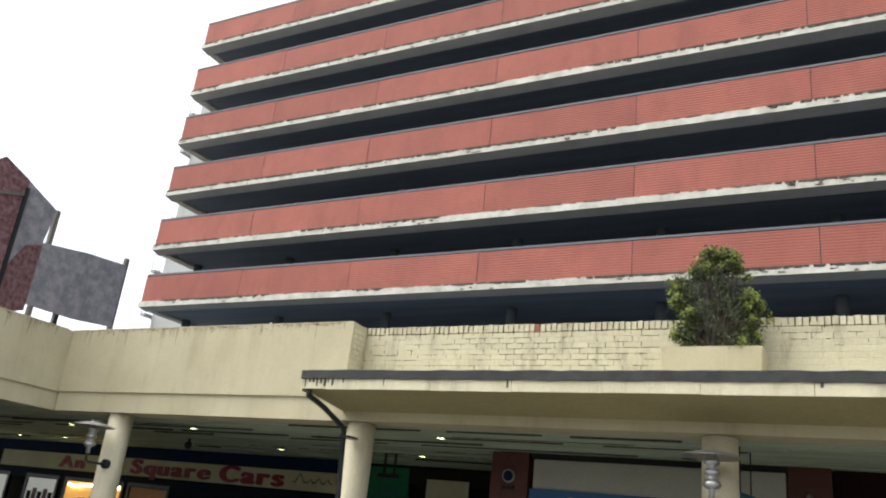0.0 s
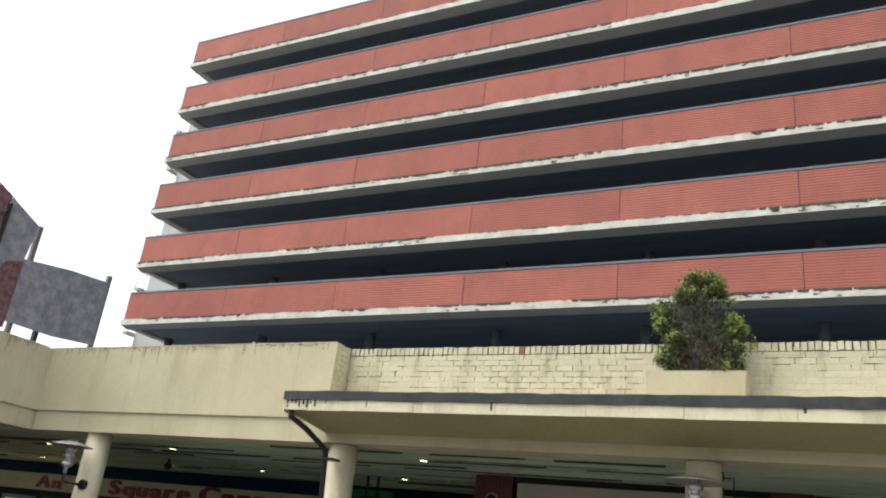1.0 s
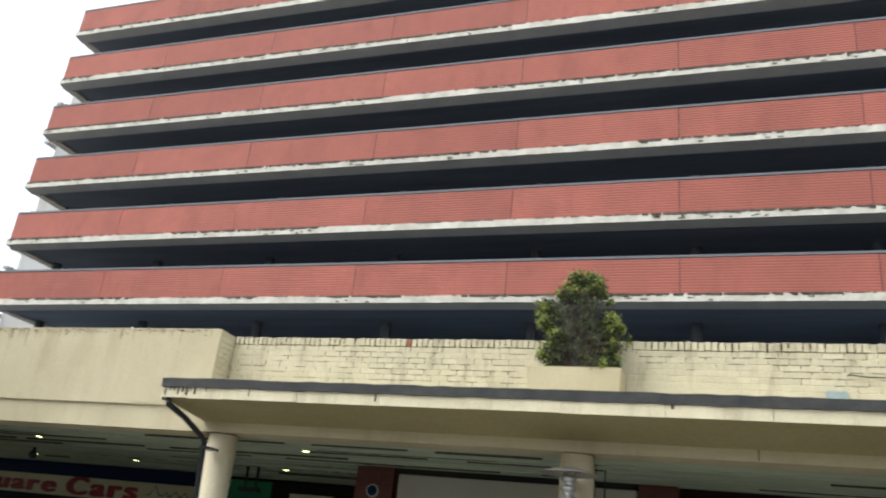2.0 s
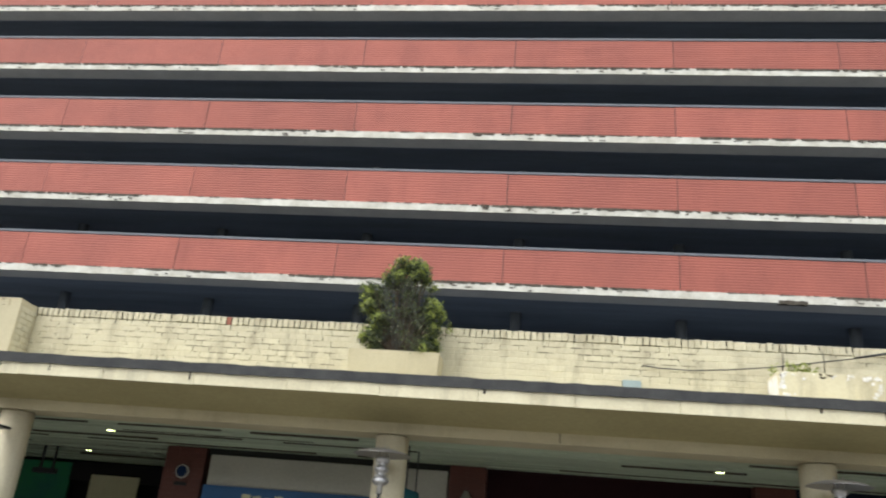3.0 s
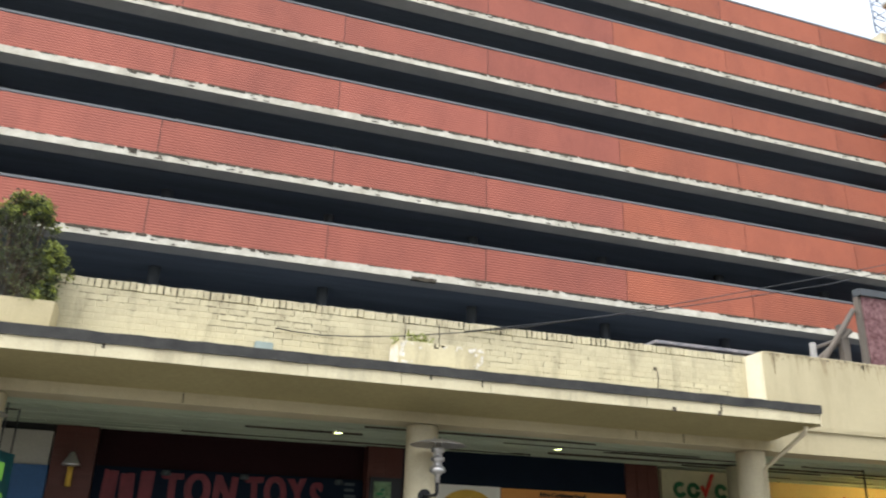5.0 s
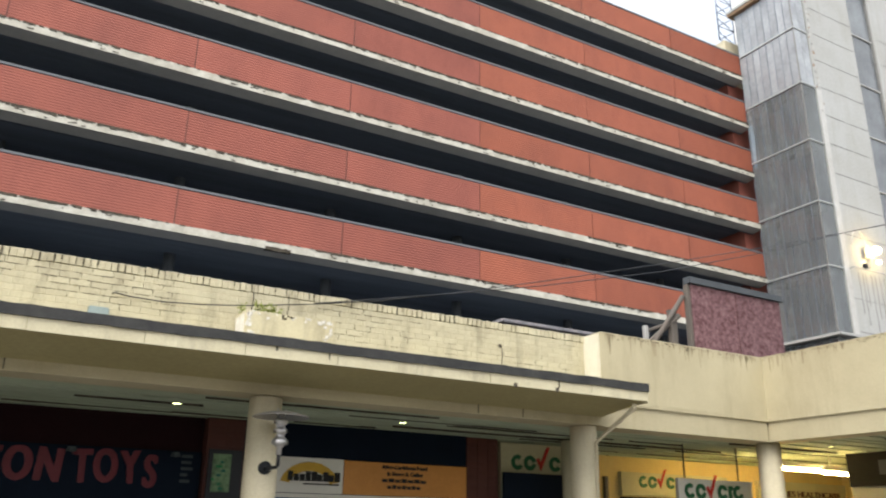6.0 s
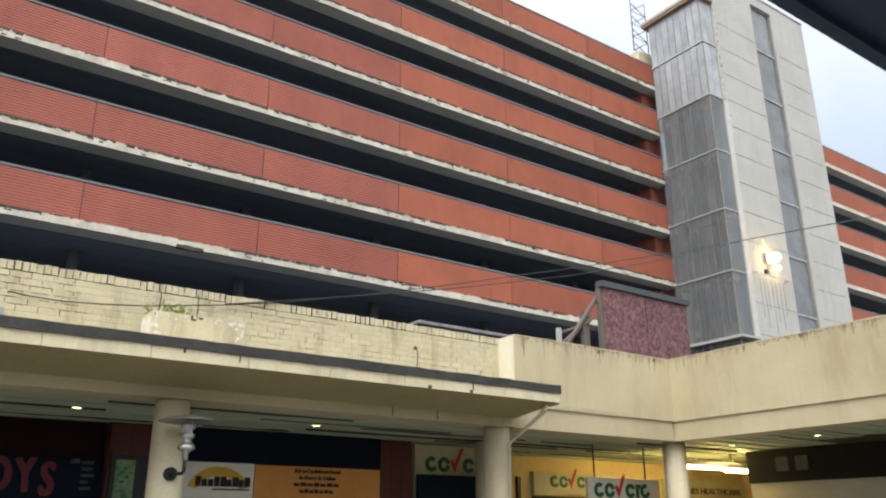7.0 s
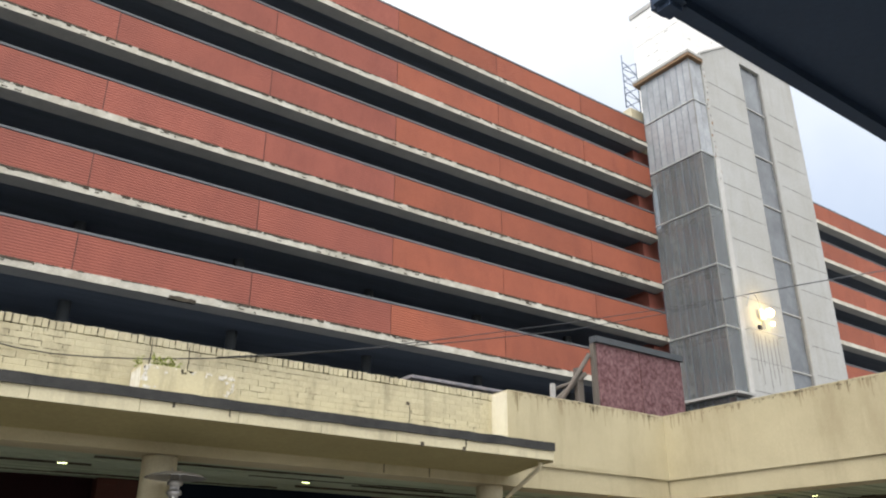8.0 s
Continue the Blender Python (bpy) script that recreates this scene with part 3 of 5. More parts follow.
def bush(cx, cy, z0):
    """A woody shrub: stems from the foot to leafy tufts, dense round the outside, a twiggy half-dead middle."""
    r = random.Random(11)
    t = thing("bush", "leggy evergreen bush with bright tips growing in the planter", "bush", at=(0, 0, 0))
    wood, dead = bmesh.new(), bmesh.new()
    tufts, dull, young = [], [], []
    hs_ = (0.0, 0.09, 0.33, 0.56, 0.76, 0.92, 1.06, 1.2)
    lefts, rights = (0.36, 0.42, 0.43, 0.46, 0.5, 0.34, 0.2, 0.1), (0.5, 0.52, 0.56, 0.52, 0.42, 0.3, 0.27, 0.22)

    def stem(bm, tip, rad, start=None):
        foot = start or Vector((cx + (tip.x - cx) * 0.3 + r.uniform(-0.05, 0.05), cy + r.uniform(-0.06, 0.06), z0 - 0.02))
        mid = foot.lerp(tip, 0.55) + Vector((r.gauss(0, 0.035) - (tip.x - cx) * 0.12, r.gauss(0, 0.03), r.uniform(0.0, 0.06)))
        pts = [foot.lerp(mid, k / 3) + Vector((r.gauss(0, 0.006), 0, 0)) for k in range(3)] + [mid.lerp(tip, k / 3) for k in range(4)]
        tube(bm, pts, [rad * (1 - 0.12 * k) for k in range(7)], 5, caps=False)

    for i in range(230):
        h = 1.15 * r.random() ** 0.92
        lo, hi = -np.interp(h, hs_, lefts) * (0.95 + 0.5 * noise.noise((h * 5.5, 7.1, 0))), np.interp(h, hs_, rights) * (0.95 + 0.5 * noise.noise((h * 5.5, 1.4, 3)))
        u = r.uniform(-1, 1)
        u = math.copysign(abs(u) ** 0.75, u)
        x = (lo + hi) / 2 + u * (hi - lo) / 2 * r.uniform(0.9, 1.03)
        y = r.uniform(-0.28, 0.2) * math.sqrt(max(0.1, 1 - u * u * 0.8)) * (1 - 0.3 * h)
        notch = noise.noise((x * 4.2, h * 4.2, 2.3))
        if notch < -0.2 and abs(u) > 0.5:       # gaps in the outline
            continue
        tip = Vector((cx + x, cy + y, z0 + 0.06 + h))
        middle = abs(u) < 0.55 and h < 0.92
        if middle and r.random() < 0.5:
            stem(dead, tip, 0.006)
            for _ in range(5):
                q = tip + Vector((r.gauss(0, 0.07), r.gauss(0, 0.05), r.gauss(0.02, 0.07)))
                stem(dead, q, 0.0035, tip - Vector((0, 0, 0.08)))
            dull.append((tip, Vector((0, 0, 1))))
            continue
        stem(wood, tip, 0.008)
        (dull if middle else tufts).append((tip, Vector((0, 0, 1))))
        if not middle and r.random() < 0.75:
            young.append((tip + Vector((x * 0.08, -0.03, 0.025)), Vector((0, 0, 1))))
    for x, y, h in ((0.3, -0.2, 0.05), (0.33, -0.2, 0.12), (-0.13, 0, 1.22), (0.21, 0, 1.2), (0.15, -0.05, 1.17), (-0.36, 0, 0.9), (-0.5, -0.05, 0.74), (0.45, -0.05, 0.66), (0.58, 0, 0.4)):
        tip = Vector((cx + x, cy + y, z0 + h))
        stem(wood, tip, 0.006)
        young.append((tip, Vector((0, 0, 1))))
    part("trunk", wood, BARK, t, "many thin brown stems")
    part("dead_wood", dead, TWIG, t, "grey leafless twigs")
    for name, tips, per, size, spread, mat, seed in (("crown", tufts, 62, 0.052, 0.034, LEAF, 3), ("inner_leaves", dull, 46, 0.034, 0.045, LEAF, 4),
                                                     ("young_growth", young, 26, 0.048, 0.022, BRIGHTLEAF, 5)):
        new(name, leaf_mesh(name, tips, per, size, spread, mat, seed)).parent = t
    return t


bush(2.98, 9.72, 3.83)
w = thing("weed", "small green weed growing from the weathered planter", "weed", at=(0, 0, 0))
b = bmesh.new()
r2 = random.Random(2)
wt = []
for i in range(14):
    p0 = Vector((7.38 + r2.uniform(-0.02, 0.3), 9.7, 3.83))
    p1 = p0 + Vector((r2.uniform(-0.1, 0.1), r2.uniform(-0.08, 0.0), r2.uniform(0.07, 0.15)))
    tube(b, [p0, (p0 + p1) / 2, p1], 0.003, 4)
    wt += [(p1, Vector((0, 0, 1))), ((p0 + p1) / 2, Vector((0, 0, 1)))]
part("stem", b, BARK, w)
lv = new("leaves", leaf_mesh("leaves", wt, 9, 0.05, 0.015, BRIGHTLEAF, 9))
lv.parent = w


# ---- heaters on the columns ----
def heater(x, y, label):
    t = thing("patio_heater", label, "patio heater", "heaters on the columns")
    part("reflector", lathe(bmesh.new(), [(0.0, 2.69), (0.08, 2.687), (0.17, 2.674), (0.26, 2.65), (0.318, 2.626), (0.322, 2.62), (0.31, 2.622), (0.25, 2.636), (0.16, 2.655), (0.06, 2.668)], x, y, 40), DISH, t, "shallow steel reflector dish")
    body = part("burner", lathe(bmesh.new(), [(0.0, 2.6), (0.07, 2.6), (0.08, 2.585), (0.08, 2.55), (0.045, 2.54), (0.045, 2.5), (0.078, 2.49), (0.078, 2.45), (0.045, 2.44),
                                              (0.045, 2.4), (0.07, 2.39), (0.09, 2.36), (0.092, 2.33), (0.05, 2.31), (0.03, 2.29), (0.03, 2.21), (0.0, 2.21)], x, y, 24), STEEL, t, "ribbed chrome burner")
    b = bmesh.new()
    for k in range(4):
        a = k * math.tau / 4 + 0.4
        tube(b, [(x + 0.06 * math.cos(a), y + 0.06 * math.sin(a), 2.3), (x + 0.06 * math.cos(a), y + 0.06 * math.sin(a), 2.72)], 0.006, 6)
    part("guard_rod", b, STEEL, body)
    b = bmesh.new()
    tube(b, [(x, y, 2.23), (x, y, 2.1), (x, y + 0.06, 2.08), (x - 0.02, P + 0.09, 2.08)], 0.02, 8)
    part("arm", b, PIPE, t)
    b = bmesh.new()
    tube(b, [(x - 0.02, P + 0.05, 2.09), (x - 0.02, P + 0.12, 2.09)], 0.075, 16)
    part("wall_plate", b, PIPE, t)
    return t


for x in (3.0, 7.78, -6.48):
    heater(x, 9.3, "steel mushroom patio heater bracketed to a cream column")


# ---- car park ----
STOREY, PITCH = 2.704, 5.488
X0, X1 = -24.15, 35.8
JOINT0 = -7.567


def rib_panel(width, paint):
    """A cladding panel: thirteen courses with grooves between, on a thin back."""
    h, n = 1.2, 13
    out = [(0.09, 0.0)]
    for i in range(n):
        z0, z1 = i * h / n, (i + 1) * h / n
        out += [(0.0, z0 + 0.001), (0.0, z1 - 0.042), (0.0075, z1 - 0.021)]
    out += [(0.09, h)]
    return mesh_of("panel", prism(bmesh.new(), out, 0, 0.013, width - 0.013), paint)


car_park = thing("car_park", "six-storey concrete car park with red ribbed panels and white slab edges", "car park")
spans = [(X0, JOINT0 - 2 * PITCH)]
x = JOINT0 - 2 * PITCH
while x < X1 - 0.5:
    spans.append((x, min(x + PITCH, X1)))
    x += PITCH
wing = [(45.3 + i * PITCH, 45.3 + (i + 1) * PITCH) for i in range(5)]
meshes = {}
for k in range(6):
    zr = 10.05 + STOREY * k
    for a, b_ in spans + wing:
        key = (round(b_ - a, 2), a > 19.5)
        if key not in meshes:
            meshes[key] = rib_panel(b_ - a, REPAINT if a > 19.5 else RED)
        ob = new("panel", meshes[key])
        ob.location = (a, F + 0.04 + rng.uniform(-0.006, 0.006), zr + rng.uniform(-0.004, 0.004))
        ob.parent = car_park
        part("joint_strip", boxes((a - 0.014, a + 0.014, F + 0.056, F + 0.09, zr + 0.002, zr + 1.2)), PIPE, car_park)
    for a, b_ in ((X0, X1), (45.3, 45.3 + 5 * PITCH)):
        c = rough_strip(bmesh.new(), a - 0.06, b_, F - 0.03, F + 0.5, zr - 0.255, zr - 0.005, 0.22, 0.005, rng)
        part("slab_edge", c, SLAB, car_park, "white painted slab edge with black weathering")
        part("edge_rim", prism(bmesh.new(), [(F - 0.02, zr - 0.25), (F + 0.46, zr - 0.345), (F + 0.46, zr - 0.19), (F - 0.02, zr - 0.19)], 0, a - 0.05, b_), RIM, car_park, "grey sloping underside of the slab edge")
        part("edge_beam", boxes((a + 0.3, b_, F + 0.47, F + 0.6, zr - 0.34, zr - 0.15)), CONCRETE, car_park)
        part("deck", boxes((a - 0.05, b_, F + 0.5, 44, zr - 0.2, zr)), CONCRETE, car_park, "concrete deck with its inside shade in the colour")
        part("top_rail", boxes((a, b_, F + 0.03, F + 0.16, zr + 1.205, zr + 1.285)), CAP, car_park, "blue-grey metal top rail")
    # left end return
    part("end_panel", boxes((X0 - 0.02, X0 + 0.08, F + 0.14, 27.0, zr, zr + 1.2)), RED, car_park)
    part("end_rim", boxes((X0 - 0.06, X0 + 0.35, F + 0.5, 44, zr - 0.3, zr - 0.01)), SLAB, car_park)
    # weathering crust along the top of the slab edge
    c = bmesh.new()
    x = X0
    while x < X1:
        dense = noise.noise((x * 0.22, k * 5.3, 1.7)) > -0.22
        x += rng.expovariate(1.0) * (0.045 if dense else 0.22)
        wd, hh = rng.uniform(0.02, 0.24), rng.uniform(0.015, 0.085 if dense else 0.035)
        rough_strip(c, x, x + wd, F - 0.038, F + 0.03, zr - hh, zr + 0.012, 0.04, 0.008, rng)
        if dense and rng.random() < 0.06:
            zz = rng.uniform(0.06, 0.2)
            rough_strip(c, x, x + wd * 0.9, F - 0.039, F + 0.03, zr - zz - 0.04, zr - zz, 0.04, 0.012, rng)
    tagged(part("lichen", c, LICHEN, car_park, "black lichen and bare patches"), kind="stuff")
part("end_return", boxes((X1 - 0.4, 36.64, F + 0.62, F + 0.72, 7.1, 23.9)), RED, car_park)
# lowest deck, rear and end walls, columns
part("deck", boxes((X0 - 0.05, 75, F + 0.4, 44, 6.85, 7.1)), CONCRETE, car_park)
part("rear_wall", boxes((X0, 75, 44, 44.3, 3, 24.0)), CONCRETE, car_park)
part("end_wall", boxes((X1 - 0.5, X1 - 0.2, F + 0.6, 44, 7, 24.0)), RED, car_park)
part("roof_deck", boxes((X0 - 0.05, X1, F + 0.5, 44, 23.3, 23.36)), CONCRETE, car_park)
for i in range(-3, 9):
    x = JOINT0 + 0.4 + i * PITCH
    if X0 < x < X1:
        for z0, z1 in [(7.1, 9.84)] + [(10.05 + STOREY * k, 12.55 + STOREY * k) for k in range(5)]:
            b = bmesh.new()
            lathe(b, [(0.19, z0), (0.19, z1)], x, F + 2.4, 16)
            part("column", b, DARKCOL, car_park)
b = rough_strip(bmesh.new(), 11.75, 12.6, F - 0.045, F + 0.1, 9.76, 9.87, 0.08, 0.025, rng)
part("spalled_edge", b, LICHEN, car_park, "broken rusting slab edge")


# ---- stair tower ----
tower = thing("stair_tower", "pale panelled stair tower with glazed bay and dirty glass strips", "stair tower")
TY, TX0, TX1, TW0, TW1, TT = 21.0, 36.74, 45.55, 40.42, 42.33, 29.4
part("white_pier", prism(bmesh.new(), [(TX0, 3), (TX0, 27.82), (39.35, TT), (TW0, TT), (TW0, 3)], 1, TY, TY + 0.4), PALE, tower, "pale concrete panels")
part("white_pier", prism(bmesh.new(), [(TW1, 3), (TW1, TT), (TX1, TT), (TX1, 3)], 1, TY, TY + 0.4), PALE, tower, "pale concrete panels")
part("lintel", boxes((TW0, TW1, TY, TY + 0.4, 28.8, TT)), PALE, tower)
part("side_wall", boxes((TX1 - 0.65, TX1, TY + 0.4, F + 3, 3, TT)), PALE, tower)
part("side_wall", boxes((TX0, TX0 + 0.2, TY + 0.4, F + 0.3, 3, 27.6)), PALE, tower)
part("rear_wall", boxes((TX0, TX1 - 0.66, F + 0.3, F + 0.5, 3, 27.5)), PALE, tower)
part("coping", prism(bmesh.new(), [(TX0, 27.83), (39.34, TT + 0.012), (TX1 + 0.05, TT + 0.012), (TX1 + 0.05, TT + 0.1), (39.3, TT + 0.1), (TX0, 27.93)], 1, TY - 0.05, TY + 0.45), RIM, tower)
for i in range(14):                        # panel joints: thin, broken in places
    z = 26.2 - i * 1.5
    for a, b_ in ((37.15, TW0 - 0.08), (TW1 + 0.3, TX1 - 0.15)):
        x = a
        while x < b_ - 0.1:
            e = min(b_, x + rng.uniform(0.5, 1.6))
            part("panel_joint", rough_strip(bmesh.new(), x, e, TY - 0.008, TY + 0.02, z, z + rng.uniform(0.022, 0.045), 0.3, 0.006, rng), GROOVE, tower)
            x = e + rng.uniform(0.02, 0.25)
part("corner_strip", rough_strip(bmesh.new(), 0, 12.5, -0.014, 0.05, -0.34, 0.0, 0.3, 0.02, rng), CORNER, tower, "worn white paint down the corner").matrix_basis = pose(TX0 + 0.01, TY, 9, 0, -90, 0)
for k in range(40):                        # flaking paint and rust down the upper corner
    z, wd = 20.3 + k * 0.18 + rng.uniform(-0.1, 0.1), rng.uniform(0.03, 0.14)
    x = TX0 + abs(rng.gauss(0.05, 0.12))
    part("paint_flake", rough_strip(bmesh.new(), x, x + wd, TY - 0.01, TY + 0.02, z, z + rng.uniform(0.05, 0.2), 0.06, 0.02, rng), (GROOVE, CORNER, RUSTWOOD, CORNER)[k % 4], tower)
for x, z0 in ((37.7, 10.6), (38.0, 10.1), (38.22, 11.0), (38.6, 9.9), (38.9, 10.5), (39.25, 10.2), (39.55, 10.9)):
    part("drip_stain", rough_strip(bmesh.new(), 0, 12.5 - z0, -0.006, 0.02, -0.02, 0.02, 0.2, 0.008, rng), GROOVE, tower).matrix_basis = pose(x, TY, z0, 0, -90, 0)
for i in range(9):
    z0 = 25.97 - i * 2.96
    part("window", boxes((TW0 + 0.02, TW1 - 0.02, TY + 0.16, TY + 0.19, z0 + 0.05, min(z0 + 2.92, 28.78))), DARKPANE, tower)
    part("transom", boxes((TW0 + 0.01, TW1 - 0.01, TY + 0.1, TY + 0.22, z0 - 0.035, z0 + 0.035)), RIM, tower)
    part("landing", boxes((TW0 - 1.2, TW1 + 1.2, TY + 0.7, TY + 1.58, z0 - 0.15, z0 + 0.05)), RIM, tower)
part("window_frame", boxes((TW0 + 0.001, TW0 + 0.07, TY + 0.06, TY + 0.24, 3, 28.79)), GROOVE, tower)
part("window_frame", boxes((TW1 - 0.07, TW1 - 0.001, TY + 0.06, TY + 0.24, 3, 28.79)), GROOVE, tower)
part("landing_core", boxes((38.0, 44.0, TY + 1.6, TY + 1.8, 3, 28)), RIM, tower)

bay = thing("glazed_bay", "glazed lift bay of dirty grey panes with steel bands", "glazed bay")
GY0, GX0, GX1, GT = 21.08, 35.72, 36.73, 27.2
zs = [3.3, 6.4, 9.52, 12.53, 15.55, 18.6, 21.6, 24.62, GT]
nf = 8
for z0, z1 in zip(zs, zs[1:]):
    glass = TOPPANE if z0 > 21 else PANE
    for j in range(nf):
        y0, y1 = GY0 + j * (F - GY0) / nf, GY0 + (j + 1) * (F - GY0) / nf
        sheet = part("pane", boxes((-0.01, 0.01, y0 + 0.012, y1 - 0.012, z0 + 0.05, z1 - 0.05)), glass, bay)
        sheet.location.x = GX0 + 0.012 + rng.uniform(-0.008, 0.008)
    for j in range(2):
        x0, x1 = GX0 + j * 0.5, GX0 + (j + 1) * 0.5
        part("pane", boxes((x0 + 0.012, x1 - 0.012, GY0 - 0.02, GY0, z0 + 0.05, z1 - 0.05)), glass, bay)
    part("band", boxes((GX0 - 0.05, GX1, GY0 - 0.06, GY0 + 0.02, z0 - 0.028, z0 + 0.028)), BANDPAINT, bay)
    part("band", boxes((GX0 - 0.05, GX0 + 0.03, GY0 + 0.021, F, z0 - 0.028, z0 + 0.028)), BANDPAINT, bay)
    part("landing", boxes((GX0 + 0.25, GX1, GY0 + 0.3, F, z0 - 0.22, z0 - 0.05)), RIM, bay)
    if z0 < 24:                            # lift guide and its fittings behind the glass
        for k in range(5):
            y, z = F - 1.05 + rng.uniform(-0.12, 0.1), z0 + 0.35 + k * 0.48 + rng.uniform(-0.1, 0.1)
            part("lift_fitting", boxes((GX0 + 0.04, GX0 + 0.1, y, y + rng.uniform(0.1, 0.3), z, z + rng.uniform(0.12, 0.42))), (WHITEWALL, CORNER, WHITEWALL)[k % 3], bay)
        part("lift_fitting", boxes((GX0 + 0.3, GX0 + 0.42, F - 2.3, F - 1.7, z0 + 0.2, z1 - 0.5)), CONCRETE, bay)
for j in range(nf + 1):
    y = GY0 + j * (F - GY0) / nf
    part("mullion", boxes((GX0 - 0.014, GX0 + 0.03, y - 0.009, y + 0.009, 3.3, GT)), CONCRETE, bay)
part("mullion", boxes((GX0 - 0.015, GX0 + 0.035, GY0 - 0.025, GY0 + 0.015, 3.3, GT)), GROOVE, bay)
part("lift_guide", boxes((GX0 + 0.22, GX0 + 0.28, F - 1.02, F - 0.94, 3.3, GT - 0.4)), WHITESIGN, bay)
part("lift_guide", boxes((GX0 + 0.22, GX0 + 0.28, F - 0.74, F - 0.68, 3.3, GT - 0.4)), BANDPAINT, bay)
part("roof_trim", boxes((GX0 - 0.22, GX1, GY0 - 0.2, F + 0.3, GT, GT + 0.16)), RUSTWOOD, bay, "brown timber roof edge")
part("roof_sheet", boxes((GX0 - 0.26, GX1, GY0 - 0.24, F + 0.34, GT + 0.161, GT + 0.3)), RIM, bay, "grey weathered roof edge")
# added dark sheet, gives the lower panes a shaded interior
part("back_lining", boxes((GX1 - 0.03, GX1 - 0.002, GY0 + 0.1, F, 3.3, 18.4)), CONCRETE, bay)
part("base_sill", boxes((GX0 - 0.32, GX1, GY0 - 0.35, F - 0.4, 9.36, 9.46)), RIM, bay, "grey projecting sill")
part("base_curb", boxes((GX0 - 0.15, GX1, GY0 - 0.2, F, 3.0, 3.3)), FELT, bay)

flood = thing("floodlight", "switched-on floodlight on a bracket on the pale tower", "floodlight")
part("housing", boxes((38.2, 38.85, TY - 0.16, TY - 0.1, 13.25, 13.75), bevel=0.02), GREYSH, flood)
for x, z, r_ in ((38.5, 13.5, 0.19), (38.58, 12.98, 0.09)):
    b = bmesh.new()
    bmesh.ops.create_uvsphere(b, u_segments=16, v_segments=10, radius=r_, matrix=pose(x, TY - 0.5, z))
    part("bulb", b, FLOOD, flood, "glowing warm bulb")
part("bracket", boxes((37.0, 39.75, TY - 0.33, TY - 0.3, 12.55, 12.59), (38.5, 38.53, TY - 0.2, TY - 0.01, 12.8, 13.25), (37.05, 37.1, TY - 0.32, TY, 12.55, 12.59), (39.66, 39.71, TY - 0.32, TY, 12.55, 12.59)), FRAME, flood)
part("box", boxes((37.66, 37.84, TY - 0.42, TY - 0.26, 12.58, 12.8), bevel=0.02), PIPE, flood)
b = bmesh.new()
tube(b, [(37.0, TY - 0.3, 13.6), (37.3, TY - 0.3, 14.2), (37.8, TY - 0.34, 14.35), (38.3, TY - 0.2, 13.8)], 0.02, 5)
part("flex", b, FRAME, flood)

plant = thing("plant_room", "white rooftop plant room behind the stair tower", "plant room")
part("wall", boxes((39, 46, 23.6, 27, 23, 35.0)), WHITEWALL, plant)
part("roof", boxes((38.93, 46.07, 23.53, 27.07, 35.0, 35.3)), RIM, plant)
for z in (30.5, 32.7):
    part("joint", boxes((38.99, 39.01, 23.6, 27, z, z + 0.03)), PALE, plant)
for k in range(34):                        # peeling paint and dark pockmarks on the side and front
    z, w_ = rng.uniform(29.0, 34.6), rng.uniform(0.08, 0.4)
    bm = rough_strip(bmesh.new(), 0, w_, -0.006, 0.02, 0, rng.uniform(0.03, 0.09), 0.06, 0.015, rng)
    mark = part("peeling_patch", bm, (PALE, CORNER, GROOVE, PALE)[k % 4], plant)
    mark.matrix_basis = pose(39.0, rng.uniform(24.2, 26.9), z, 0, 0, -90) if k % 2 else pose(rng.uniform(39.2, 43.0), 23.6, z)
b = bmesh.new()
for x in (35.25, 36.45):
    tube(b, [(x, 25.0, 26.0), (x, 25.0, 29.45)], 0.035, 6)
for i in range(4):
    z = 26.02 + i * 0.85
    tube(b, [(35.25, 25.0, z), (36.45, 25.0, z + 0.85)], 0.025, 6)
    tube(b, [(36.45, 25.0, z), (35.25, 25.0, z + 0.5)], 0.025, 6)
    tube(b, [(35.25, 25.0, z), (36.45, 25.0, z)], 0.02, 6)
solid("lattice_mast", b, RUSTY, "blue-grey steel lattice frame on the car park roof", "lattice mast")

solid("roof_upstand", boxes((35.4, 36.6, 24.85, 26.2, 23.36, 26.0), bevel=0.03), CREAM_COL, "cream rendered upstand under the lattice frame", "roof upstand")

lt = thing("end_stair", "pale stair block behind the end of the car park", "stair block")
part("wall", boxes((-33.3, -28, 33, 39, 0, 28.5)), PALE, lt)
for k in range(9):
    z = 4 + k * 2.7
    part("landing", boxes((-33.7, -33.3, 32.4, 36, z, z + 0.15)), RIM, lt)
    b = bmesh.new()
    for j in range(6):
        tube(b, [(-33.65, 32.45 + j * 0.6, z + 0.15), (-33.65, 32.45 + j * 0.6, z + 1.2)], 0.03, 5)
    tube(b, [(-33.65, 32.4, z + 1.2), (-33.65, 36, z + 1.2)], 0.03, 5)
    part("railing", b, FRAME, lt)


# ---- hoardings on the roof ----
h = thing("hoarding", "purple chipboard hoarding on the roof with a timber head", "hoarding")
HY = 10.6
for x0, x1 in ((15.86, 17.04), (17.06, 18.3)):
    part("board", boxes((x0, x1, HY, HY + 0.02, 3.9, 5.82)), OSB, h)
part("batten", boxes((17.03, 17.07, HY - 0.02, HY, 3.9, 5.82)), OSB, h)
part("head_rail", boxes((15.8, 18.36, HY - 0.05, HY + 0.12, 5.83, 5.95)), DARKCOL, h)
part("post", boxes((15.8, 15.9, HY + 0.03, HY + 0.13, 3.55, 5.82)), TIMBER, h)
b = bmesh.new()
